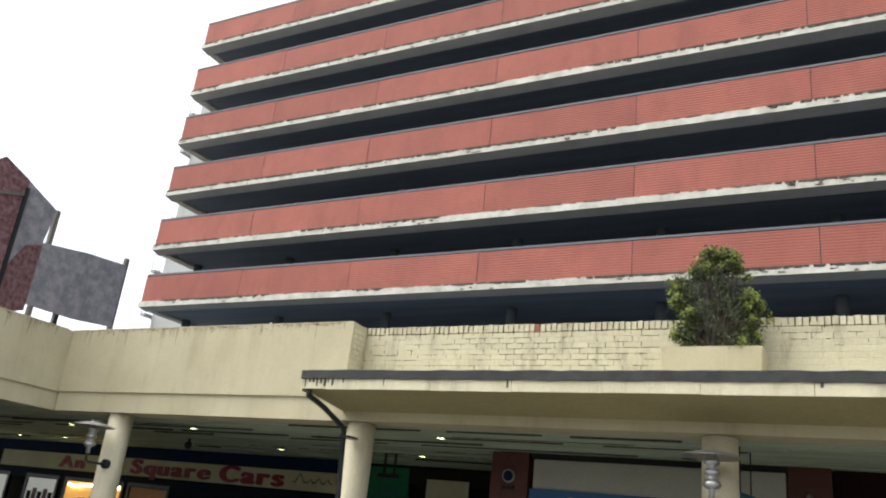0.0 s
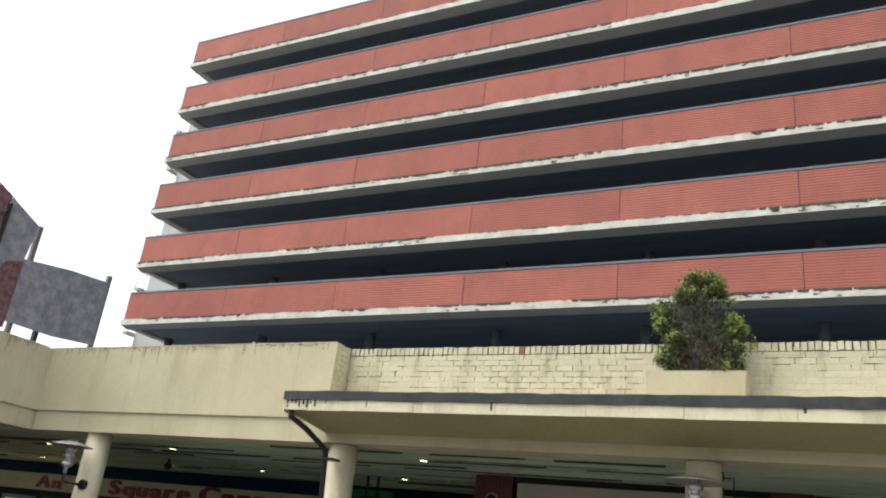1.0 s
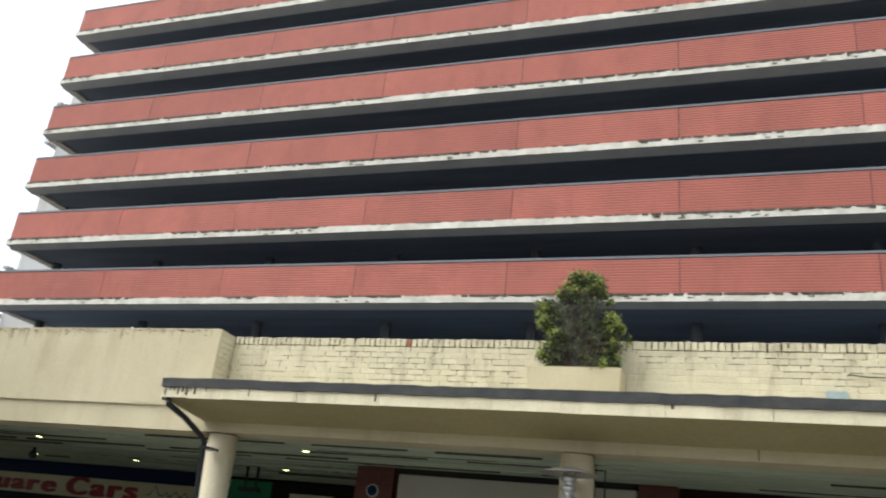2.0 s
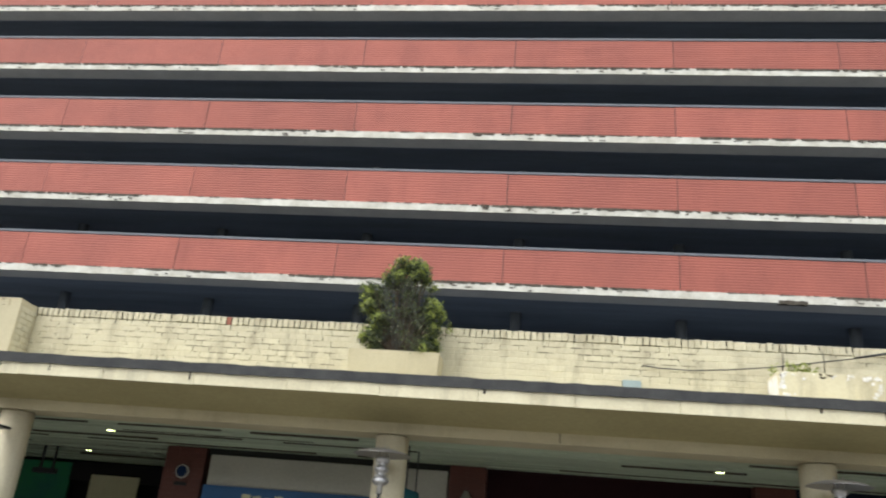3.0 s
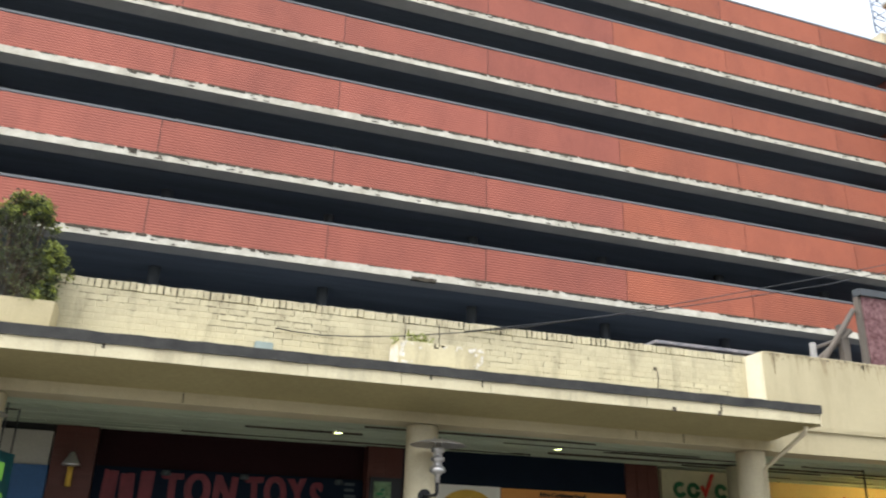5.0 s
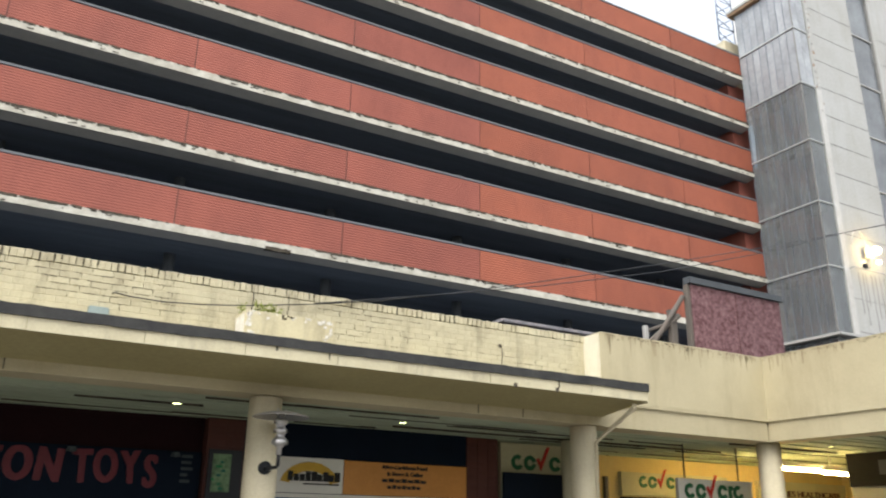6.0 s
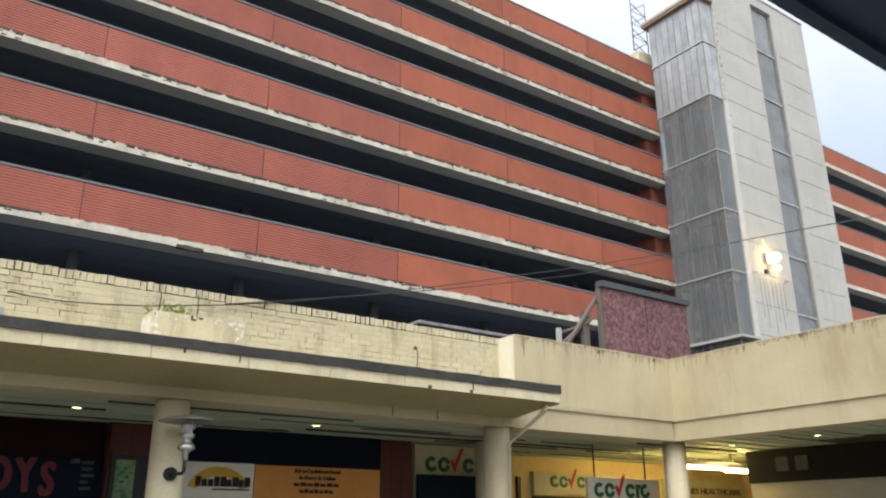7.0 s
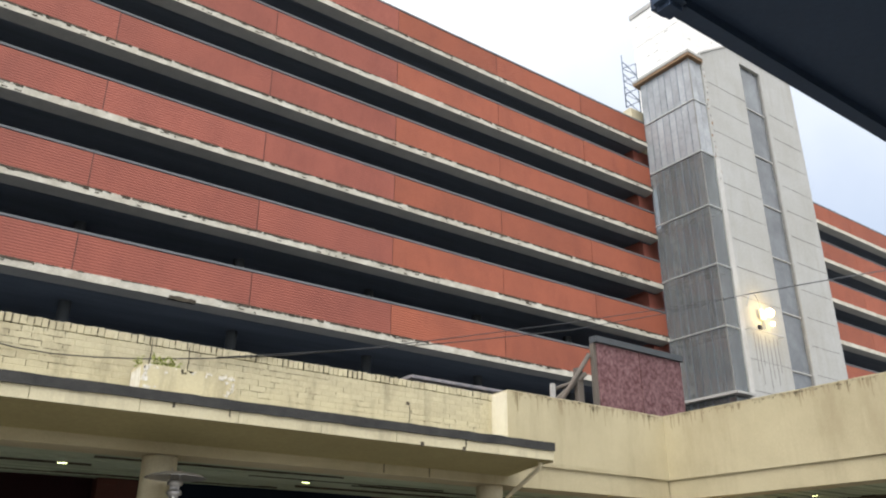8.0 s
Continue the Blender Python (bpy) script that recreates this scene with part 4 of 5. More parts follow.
tube(b, [(15.75, HY + 0.1, 5.6), (14.9, HY + 0.6, 4.1)], 0.045, 4)
part("brace", b, TIMBER, h)
b = bmesh.new()
tube(b, [(15.72, HY + 0.2, 5.25), (14.9, HY + 0.7, 4.4)], 0.05, 4)
part("brace", b, TIMBER, h)
part("brace", boxes((15.55, 15.7, HY + 0.25, HY + 0.35, 3.55, 5.35)), TIMBER, h)
b = bmesh.new()
tube(b, [(15.22, HY + 0.6, 4.95), (15.9, HY + 0.6, 5.2)], 0.05, 4)
part("brace", b, TIMBER, h)
part("post", boxes((15.19, 15.26, HY + 0.55, HY + 0.63, 3.55, 5.06)), RIM, h)

h = thing("hoarding", "tall patched hoarding of purple and grey boards on the roof", "hoarding")
HX = -8.55
part("board", prism(bmesh.new(), [(8.92, 4.62), (8.92, 5.78), (9.9, 5.93), (10.78, 6.0), (10.78, 4.72), (9.9, 4.63)], 0, HX - 0.02, HX), OSB_BACK, h, "grey weathered board")
part("board", prism(bmesh.new(), [(8.36, 5.15), (8.36, 6.74), (9.0, 6.45), (8.92, 5.8), (8.86, 5.15)], 0, HX - 0.03, HX - 0.01), OSB_BACK, h, "grey weathered board")
part("board", prism(bmesh.new(), [(7.0, 4.1), (7.0, 6.2), (7.8, 6.97), (8.34, 6.75), (8.3, 4.1)], 0, HX - 0.015, HX + 0.005), OSB, h, "purple painted board")
part("board", prism(bmesh.new(), [(8.36, 4.3), (8.36, 5.12), (8.6, 5.62), (8.9, 5.72), (8.9, 4.5)], 0, HX + 0.006, HX + 0.026), OSB, h, "purple painted board")
part("batten", prism(bmesh.new(), [(7.0, 6.02), (7.0, 6.08), (8.34, 6.5), (8.34, 6.44)], 0, HX + 0.006, HX + 0.03), TIMBER, h)
part("post", boxes((HX - 0.1, HX - 0.02, 9.02, 9.1, 3.55, 6.47)), TIMBER, h)
part("post", boxes((HX - 0.1, HX - 0.02, 10.76, 10.84, 3.55, 6.15)), TIMBER, h)
part("post", boxes((HX - 0.1, HX - 0.02, 9.55, 9.63, 3.55, 4.7)), PIPE, h)
part("prop", boxes((HX - 0.005, HX + 0.05, 8.3, 8.36, 3.55, 6.6)), PIPE, h)

solid("roof_hatch", boxes((12.3, 15.4, 11.5, 12.6, 3.55, 4.78), (12.2, 15.5, 11.4, 12.7, 4.78, 4.84), bevel=0.01), OSB_BACK, "low grey metal roof housing behind the brick wall", "roof housing")


# ---- cables ----
def cable(name, pts, label):
    b = bmesh.new()
    tube(b, pts, 0.0072, 6)
    return solid(name, b, PIPE, label, "cable")


run = [(5.89, 9.99, 3.955), (5.92, 9.975, 3.962), (6.08, 9.96, 3.938), (6.45, 9.94, 3.925), (6.9, 9.93, 3.955), (7.42, 9.93, 4.018), (8.3, 9.95, 4.17), (9.21, 10.0, 4.36), (10.5, 10.0, 4.68), (11.89, 10, 5.06),
       (14.5, 10, 5.8), (17.29, 10, 6.63), (20.08, 10, 7.5), (23.9, 10, 8.7), (27.05, 10, 9.68), (29, 10, 10.3)]
cable("cable", run, "black cable strung from the brick wall across the square")
cable("cable", [(x, y - 0.025, z + 0.012 * math.sin(x * 2.1) + (-0.13 * math.sin(math.pi * (x - 10.2) / 9.5) if 10.2 < x < 19.7 else 0.015)) for x, y, z in run if x > 8], "second black cable hanging slack beside the first")
pl_ = bmesh.new()
tube(pl_, [(29, 10, 3.5), (29, 10, 10.6)], 0.09, 12)
solid("cable_pole", pl_, STEEL, "plain steel pole that carries the cables", "pole")
solid("junction_box", boxes((5.66, 5.88, 9.94, 10.0, 3.67, 3.77), bevel=0.01), BOXPAINT, "grey junction box at the foot of the brick wall", "junction box")


# ---- canopy over the camera's side of the square ----
near = thing("opposite_canopy", "dark painted canopy across the square with a gutter edge", "canopy")
part("slab", boxes((6.62, XR + 0.1, -9, 1.62, 3.24, 3.42)), AWNING, near)
b = bmesh.new()
prism(b, [(1.6, 3.2), (1.655, 3.2), (1.665, 3.25), (1.665, 3.44), (1.6, 3.44)], 0, 6.66, XR)
part("gutter", b, AWNING, near)
part("gutter_end", boxes((6.57, 6.67, 1.58, 1.67, 3.17, 3.42), bevel=0.02), AWNING, near)
part("edge_board", boxes((6.58, 6.62, -9, 1.58, 3.2, 3.44)), AWNING, near)
solid("wall_south", boxes((-30, 40, -9.4, -9.0, 0, 4.4)), CREAM, "plain cream building across the square", "wall", kind="structure")


# ---- shopfronts ----
Y1, Y2 = 12.3, 15.5
# flat walls coloured near-black for the shade inside the shops
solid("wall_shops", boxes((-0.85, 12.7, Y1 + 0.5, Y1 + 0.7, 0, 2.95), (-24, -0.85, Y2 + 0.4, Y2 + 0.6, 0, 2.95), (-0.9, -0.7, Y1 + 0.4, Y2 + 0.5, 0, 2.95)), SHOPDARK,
      "near-black wall painted as the shade inside the shops", "wall", kind="structure")


def pier(x0, x1, y, emblem, label):
    """A tiled pier between two shops, built of stacked tiles."""
    t = thing("shop_pier", label, "pier", "piers between the shops")
    part("core", boxes((x0 + 0.01, x1 - 0.01, y + 0.01, y + 0.5, 0, 2.93)), BRICKRED, t)
    if not meshes.get("tile"):
        meshes["tile"] = mesh_of("tile", boxes((0.004, 0.221, 0, 0.012, 0.004, 0.071)), BRICKRED)
    n = int((x1 - x0) / 0.225 + 0.5)
    for i in range(14):
        for j in range(n):
            ob = new("tile", meshes["tile"])
            ob.location, ob.scale = (x0 + j * (x1 - x0) / n, y, 1.86 + i * 0.075), ((x1 - x0) / n / 0.225, 1, 1)
            ob.parent = t
    if emblem == "badge":
        b = bmesh.new()
        tube(b, [((x0 + x1) / 2, y - 0.04, 2.56), ((x0 + x1) / 2, y - 0.005, 2.56)], 0.105, 8)
        part("badge", b, GREYSH, t, "pale eight-sided badge")
        b = bmesh.new()
        tube(b, [((x0 + x1) / 2, y - 0.05, 2.56), ((x0 + x1) / 2, y - 0.041, 2.56)], 0.085, 8)
        part("badge_face", b, DEEPBLUE, t)
        part("badge_foot", boxes(((x0 + x1) / 2 - 0.09, (x0 + x1) / 2 + 0.09, y - 0.045, y - 0.005, 2.36, 2.41)), BLACK, t)
    if emblem == "lantern":
        cx = (x0 + x1) / 2
        part("lantern_hood", lathe(bmesh.new(), [(0.0, 2.58), (0.03, 2.57), (0.06, 2.5), (0.11, 2.43), (0.115, 2.4), (0.0, 2.4)], cx, y - 0.12, 20), STEEL, t)
        part("lantern_body", lathe(bmesh.new(), [(0.0, 2.39), (0.035, 2.39), (0.035, 2.14), (0.0, 2.14)], cx, y - 0.12, 16), YELLOW, t)
    return t


pier(-0.88, -0.25, Y1, "badge", "brown-red tiled pier with a pale badge")
pier(3.44, 3.98, Y1, "lantern", "brown-red tiled pier with a wall lantern")
pier(7.7, 8.25, Y1, "", "brown-red tiled pier beside the toy shop")
pier(12.05, 12.68, Y1, "", "brown-red tiled pier beside the food shop")

# shop with a cream sign and red letters
sh = thing("cab_office_front", "taxi office front with cream sign and red letters", "shopfront")
part("head_board", boxes((-19, -5.4, Y2, Y2 + 0.1, 2.62, 2.94)), DEEPBLUE, sh)
part("sign", boxes((-17.6, -5.85, Y2 - 0.06, Y2 - 0.002, 2.22, 2.64)), CREAMSIGN, sh, "cream painted signboard")
part("stall_band", boxes((-19, -5.4, Y2, Y2 + 0.1, 1.95, 2.2)), NAVY, sh)
word("An", -15.1, -14.1, Y2 - 0.075, 2.29, 0.29, REDLET, sh, 0.05)
word("Square", -12.35, -9.62, Y2 - 0.075, 2.28, 0.33, REDLET, sh, 0.055)
word("Cars", -9.36, -7.4, Y2 - 0.075, 2.27, 0.36, REDLET, sh, 0.06)
for i, (x0, x1, h_) in enumerate(((-7.1, -6.86, 0.2), (-6.74, -6.6, 0.09), (-6.56, -6.34, 0.1), (-6.3, -6.12, 0.09))):   # thin script strokes
    b = bmesh.new()
    tube(b, [(x0 - 0.08, Y2 - 0.066, 2.4), (x0, Y2 - 0.066, 2.39), ((x0 + x1) / 2, Y2 - 0.066, 2.4 + h_), (x1, Y2 - 0.066, 2.39), (x1 + 0.05, Y2 - 0.066, 2.42)], 0.011, 5)
    part("script_stroke", b, LICHEN, sh)
for i, (x0, x1, m_) in enumerate(((-18.3, -17.2, PALEWINDOW), (-16.3, -15.1, PALEWINDOW), (-14.7, -12.6, WINDOWLIT), (-12.3, -11.0, ORANGE))):
    part("window", boxes((x0, x1, Y2 + 0.02, Y2 + 0.05, 0.6, 2.0)), m_, sh)
    part("window_frame", boxes((x0 - 0.08, x0, Y2 - 0.02, Y2 + 0.08, 0.5, 2.05), (x1, x1 + 0.08, Y2 - 0.02, Y2 + 0.08, 0.5, 2.05), (x0, x1, Y2 - 0.02, Y2 + 0.08, 1.97, 2.05)), PIPE, sh)
for k in range(14):
    b = bmesh.new()
    bmesh.ops.create_uvsphere(b, u_segments=8, v_segments=6, radius=0.035, matrix=pose(-14.55 + k * 0.145, Y2 - 0.03, 1.86 - 0.03 * math.sin(k * 0.9)))
    part("bulb", b, BULB, sh)
for k in range(5):
    part("shelf_item", boxes((-14.5 + k * 0.4, -14.3 + k * 0.4, Y2 - 0.01, Y2 + 0.018, 1.2, 1.5 + 0.06 * (k % 3))), SHOPDARK, sh)
    part("shelf_item", boxes((-16.2 + k * 0.22, -16.06 + k * 0.22, Y2 - 0.01, Y2 + 0.018, 1.2, 1.6 + 0.08 * (k % 2))), BRICKRED if k % 2 else SHOPDARK, sh)
part("shutter", boxes((-11, -5.4, Y2 + 0.02, Y2 + 0.08, 0, 1.95)), NAVY, sh)

sh = thing("passage_front", "recessed passage front with a green board and cream notice", "shopfront")
part("green_board", boxes((-5.35, -4.2, Y2, Y2 + 0.06, 0.4, 2.86)), GREENB, sh)
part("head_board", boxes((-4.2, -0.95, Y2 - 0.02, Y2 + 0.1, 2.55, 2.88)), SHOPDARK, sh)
part("notice", boxes((-3.72, -2.76, Y2 - 0.09, Y2 - 0.05, 2.0, 2.66)), CREAMSIGN, sh, "cream notice board")
part("hanger", boxes((-3.62, -3.58, Y2 - 2.0, Y2 - 1.97, 2.55, 2.93), (-3.4, -3.36, Y2 - 2.0, Y2 - 1.97, 2.55, 2.93), (-3.7, -3.3, Y2 - 2.05, Y2 - 1.95, 2.48, 2.56)), PIPE, sh)

sh = thing("blue_shopfront", "shopfront with grey shutter box above a blue sign", "shopfront")
# solid black strip drawn for the shaded gap above the shutter box
part("head_gap", boxes((-0.25, 3.44, Y1 + 0.1, Y1 + 0.2, 2.83, 2.94)), VOID, sh)
part("shutter_box", boxes((-0.17, 2.62, Y1, Y1 + 0.2, 2.4, 2.84), (2.75, 3.42, Y1, Y1 + 0.2, 2.4, 2.84), bevel=0.012), GREYSH, sh, "grey painted shutter box")
part("sign", boxes((-0.2, 3.43, Y1 - 0.03, Y1 + 0.1, 1.7, 2.398)), BLUE, sh, "blue signboard")
for i in range(7):
    part("sign_bar", rough_strip(bmesh.new(), 0.42 + i * 0.165, 0.42 + i * 0.165 + (0.125 if i != 5 else 0.04), Y1 - 0.04, Y1 - 0.03, 2.1 if i != 5 else 2.22, 2.3 - 0.015 * (i % 3), 0.03, 0.012, rng), CREAMSIGN, sh)
for z0 in (2.2, 2.07):
    for i in range(3):
        part("sign_bar", boxes((1.8 + i * 0.19, 1.8 + i * 0.19 + 0.15, Y1 - 0.04, Y1 - 0.03, z0, z0 + 0.085)), CREAMSIGN, sh)
bs = thing("hanging_sign", "teal and lime hanging sign fixed behind a column", "sign")
for nm, m_, bx in (("panel", EMERALD, (-0.3, 0.3, -0.02, 0.02, 0, 0.62)), ("face", LIME, (-0.18, 0.02, -0.026, -0.021, 0.3, 0.5)), ("face", LIME, (-0.26, 0.12, -0.026, -0.021, 0.04, 0.17)),
                   ("hanger", PIPE, (-0.2, -0.185, -0.008, 0.008, 0.62, 1.24)), ("hanger", PIPE, (0.2, 0.215, -0.008, 0.008, 0.62, 1.24))):
    part(nm, boxes(bx), m_, bs).matrix_basis = pose(3.09, 11.0, 1.8, 0, 0, 80)

sh = thing("toy_shop_front", "dark maroon toy shop front with dull red letters", "shopfront")
part("head_board", boxes((3.98, 7.7, Y1 + 0.25, Y1 + 0.35, 2.45, 2.94)), MAROON, sh)
part("sign", boxes((3.98, 7.7, Y1 + 0.2, Y1 + 0.3, 1.7, 2.449)), NAVY, sh, "dark signboard")
word("TON", 4.86, 5.86, Y1 + 0.185, 1.99, 0.41, PINKLET, sh, 0.055, 0.02, 4, seed=3)
word("TOYS", 6.0, 7.1, Y1 + 0.185, 1.97, 0.42, PINKLET, sh, 0.05, 0.025, 5, seed=5)
for i, h_ in enumerate((0.4, 0.36, 0.41)):
    bar = part("sign_bar", rough_strip(bmesh.new(), 0, 0.18, 0, 0.02, 0, h_, 0.05, 0.012, rng), PINKLET, sh)
    bar.matrix_basis = pose(4.1 + i * 0.235, Y1 + 0.178, 2.0, 0, rng.uniform(-5, 5), 0)
for x in (5.95, 7.3, 4.9):
    part("spot_lamp", lathe(bmesh.new(), [(0.0, 2.42), (0.05, 2.42), (0.07, 2.36), (0.0, 2.35)], x, Y1 + 0.05, 12), SMALLPRINT, sh)
for i in range(5):
    part("small_print", boxes((7.42, 7.42 + rng.uniform(0.08, 0.18), Y1 + 0.19, Y1 + 0.2, 2.36 - i * 0.085, 2.4 - i * 0.085)), SMALLPRINT, sh)
ps = thing("poster_case", "pale green poster in a dark case on a pier", "poster")
part("case", boxes((7.74, 8.22, Y1 - 0.06, Y1, 1.62, 2.48)), PIPE, ps)
part("poster", boxes((7.8, 8.06, Y1 - 0.068, Y1 - 0.061, 1.9, 2.42)), POSTER, ps)
for i in range(7):
    a = rng.uniform(7.79, 7.93)
    part("poster_mark", boxes((a, a + rng.uniform(0.03, 0.1), Y1 - 0.072, Y1 - 0.069, 1.93 + i * 0.06, 1.965 + i * 0.06)), GREENB, ps)

sh = thing("food_shop_front", "food shop front with white and orange signboards", "shopfront")
part("head_board", boxes((8.25, 12.05, Y1 + 0.02, Y1 + 0.12, 2.44, 2.94)), NAVY, sh)
part("sign", boxes((8.7, 9.82, Y1 - 0.02, Y1 + 0.05, 1.93, 2.44)), WHITESIGN, sh, "white sign with a yellow arch")
arc = bmesh.new()
ang = [radians(12 + 14.2 * i) for i in range(12)]
prism(arc, [(9.28 - 0.47 * math.cos(a), 2.02 + 0.36 * math.sin(a)) for a in ang] + [(9.28 - 0.33 * math.cos(a), 2.02 + 0.23 * math.sin(a)) for a in reversed(ang)], 1, Y1 - 0.03, Y1 - 0.021)
part("arch", arc, YELLOW, sh)
for i, (wd, hh) in enumerate(((0.08, 0.14), (0.08, 0.1), (0.08, 0.1), (0.08, 0.14), (0.09, 0.14), (0.08, 0.1), (0.09, 0.14), (0.08, 0.1), (0.09, 0.14))):
    x = 8.93 + i * 0.093
    part("logo_bar", boxes((x, x + wd, Y1 - 0.036, Y1 - 0.03, 2.1, 2.1 + hh)), BLACK, sh)
part("logo_bar", boxes((9.18, 9.75, Y1 - 0.036, Y1 - 0.03, 2.05, 2.07)), BLACK, sh)
part("sign", boxes((9.83, 12.03, Y1 - 0.02, Y1 + 0.05, 1.93, 2.43)), ORANGE, sh, "orange signboard with dark print")
word("Afro-Caribbean Food", 10.47, 11.28, Y1 - 0.03, 2.335, 0.06, BLACK, sh, 0.015)
word("In Store & Online", 10.57, 11.2, Y1 - 0.03, 2.235, 0.06, BLACK, sh, 0.015)
for i, wd in enumerate((0.8, 0.6)):
    for j in range(7):
        part("print_bar", boxes((10.88 - wd / 2 + j * wd / 7, 10.88 - wd / 2 + j * wd / 7 + wd / 7 - 0.018, Y1 - 0.027, Y1 - 0.02, 2.135 - i * 0.1, 2.18 + 0.012 * (j % 2) - i * 0.1)), BLACK, sh)
part("window_head", boxes((8.6, 12.05, Y1, Y1 + 0.08, 1.86, 1.92)), WHITESIGN, sh)
part("window", boxes((8.6, 12.05, Y1 + 0.05, Y1 + 0.07, 0.3, 1.86)), BLUE, sh)


# chemist shop round the corner, brightly lit
def brand_sign(parent, x, y, z, s, rot=0.0):
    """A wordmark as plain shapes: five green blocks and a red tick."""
    def ring(cx, a0, a1):
        ang = [radians(a0 + (a1 - a0) * k / 14) for k in range(15)]
        return prism(bmesh.new(), [(cx + 0.095 * math.cos(a), 0.09 + 0.095 * math.sin(a)) for a in ang] + [(cx + 0.042 * math.cos(a), 0.09 + 0.042 * math.sin(a)) for a in reversed(ang)], 1, 0, 0.01)
    for bm in (ring(0.085, 50, 330), ring(0.28, 10, 350), ring(0.68, 20, 330), boxes((0.79, 0.845, 0, 0.01, 0, 0.175), (0.845, 0.88, 0, 0.01, 0.12, 0.175)), ring(0.97, 60, 350)):
        shape = part("logo_shape", bm, GREEN, parent)
        shape.matrix_basis = pose(x, y, z, 0, 0, rot) @ Matrix.Scale(s, 4)
    tk = part("tick", prism(bmesh.new(), [(0.38, 0.14), (0.45, 0.0), (0.6, 0.3), (0.55, 0.3), (0.45, 0.1), (0.42, 0.16)], 1, 0, 0.01), TICK, parent)
    tk.matrix_basis = pose(x, y, z, 0, 0, rot) @ Matrix.Scale(s, 4)


sh = thing("chemist_front", "brightly lit chemist shopfront with pale signs", "shopfront")
part("sign", boxes((12.8, 14.5, Y1 + 0.1, Y1 + 0.2, 1.9, 2.9)), CREAMSIGN, sh, "pale sign with green and red wordmark")
brand_sign(sh, 13.03, Y1 + 0.085, 2.45, 1.38)
part("dark_screen", boxes((12.72, 14.3, Y1 - 0.12, Y1 - 0.06, 0, 2.38)), NAVY, sh)
part("inner_wall", boxes((14.5, 24, 13.6, 13.8, 0, 2.93), (23.8, 24, 10, 13.6, 0, 2.93)), WARMWALL, sh)
part("sign", boxes((16.5, 19.6, 13.5, 13.6, 2.15, 2.62)), CREAMSIGN, sh, "cream fascia sign")
brand_sign(sh, 16.98, 13.48, 2.32, 1.3)
for x, z in ((16.0, 2.5), (18.2, 2.15), (19.8, 2.15)):
    part("window_post", boxes((x, x + 0.08, 13.42, 13.51, 0, z)), PIPE, sh)
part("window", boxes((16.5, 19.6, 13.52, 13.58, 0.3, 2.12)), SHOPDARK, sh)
part("sign", boxes((20.6, 23.75, 13.5, 13.6, 2.1, 2.6)), CREAMSIGN, sh, "pale yellow fascia lettered in brown")
word("TRIES HEALTHCARE", 21.25, 23.5, 13.488, 2.27, 0.13, BRICKRED, sh, 0.0)
for x0, x1, y, z in ((18.1, 20.3, 11.2, 2.66), (19.4, 20.6, 10.9, 2.6)):
    tb = thing("tube_light", "glowing warm tube light under the arcade ceiling", "tube light", "tube lights")
    b = bmesh.new()
    tube(b, [(x0, y, z), (x1, y, z)], 0.035, 10)
    part("tube", b, TUBE, tb)
    part("fitting", boxes((x0, x1, y - 0.05, y + 0.05, z + 0.045, z + 0.12), (x0 + 0.2, x0 + 0.23, y - 0.01, y + 0.01, z + 0.12, 2.94), (x1 - 0.23, x1 - 0.2, y - 0.01, y + 0.01, z + 0.12, 2.94)), GREYSH, tb)
hs = thing("hanging_sign", "white hanging sign with green and red wordmark", "sign")
part("panel", boxes((15.56, 17.43, 11.0, 11.06, 1.75, 2.35)), WHITESIGN, hs)
brand_sign(hs, 15.71, 10.985, 2.02, 1.36)
for x in (15.75, 17.1):
    part("hanger", boxes((x, x + 0.02, 11.02, 11.04, 2.35, 2.94)), PIPE, hs)

ef = thing("east_shopfront", "dark fascia over a pale shutter in the side wing", "shopfront")
part("fascia", boxes((19.5, 19.7, -14, 10.45, 2.32, 2.93)), SHOPDARK, ef)
part("shutter", boxes((19.55, 19.7, -14, 10.45, 0, 2.32)), GREYSH, ef)
for y in (9.25, 9.66):
    part("vent", boxes((19.46, 19.5, y - 0.13, y + 0.13, 2.52, 2.78), bevel=0.01), DARKCOL, ef)
wf = thing("west_shopfront", "dark shopfront in the side wing", "shopfront")
part("fascia", boxes((-13.7, -13.5, -14, 9.5, 2.3, 2.93)), NAVY, wf)
part("shutter", boxes((-13.7, -13.55, -14, 9.5, 0, 2.3)), SHOPDARK, wf)


# ---- downlights ----
def downlight(x, y):
    t = thing("downlight", "lit round downlight set in the boarded ceiling", "downlight", "downlights")
    part("lens", lathe(bmesh.new(), [(0.0, 2.9215), (0.056, 2.9215), (0.056, 2.923)], x, y, 20), SPOT, t)
    part("rim", lathe(bmesh.new(), [(0.057, 2.923), (0.058, 2.9205), (0.07, 2.9205), (0.075, 2.95)], x, y, 20), GREYSH, t)


for x, y in ((-15.2, 14.13), (-9.97, 11.57), (-13.48, 14.16), (-6.36, 11.3), (-9.01, 13.98), (-6.4, 13.9), (-2.79, 11.05), (-1.17, 11.06), (-2.94, 13.72),
             (6.98, 11.1), (10.25, 11.15), (17.78, 7.87), (17.98, 9.66)):
    downlight(x, y)
b = bmesh.new()
tube(b, [(-8.1, 13.0, 2.94), (-8.1, 13.0, 2.86)], 0.03, 8)
lathe(b, [(0.0, 2.87), (0.07, 2.86), (0.09, 2.79), (0.05, 2.73), (0.0, 2.72)], -8.1, 13.0, 16)
solid("dome_camera", b, PIPE, "dark dome fitting hanging from the ceiling", "ceiling fitting")


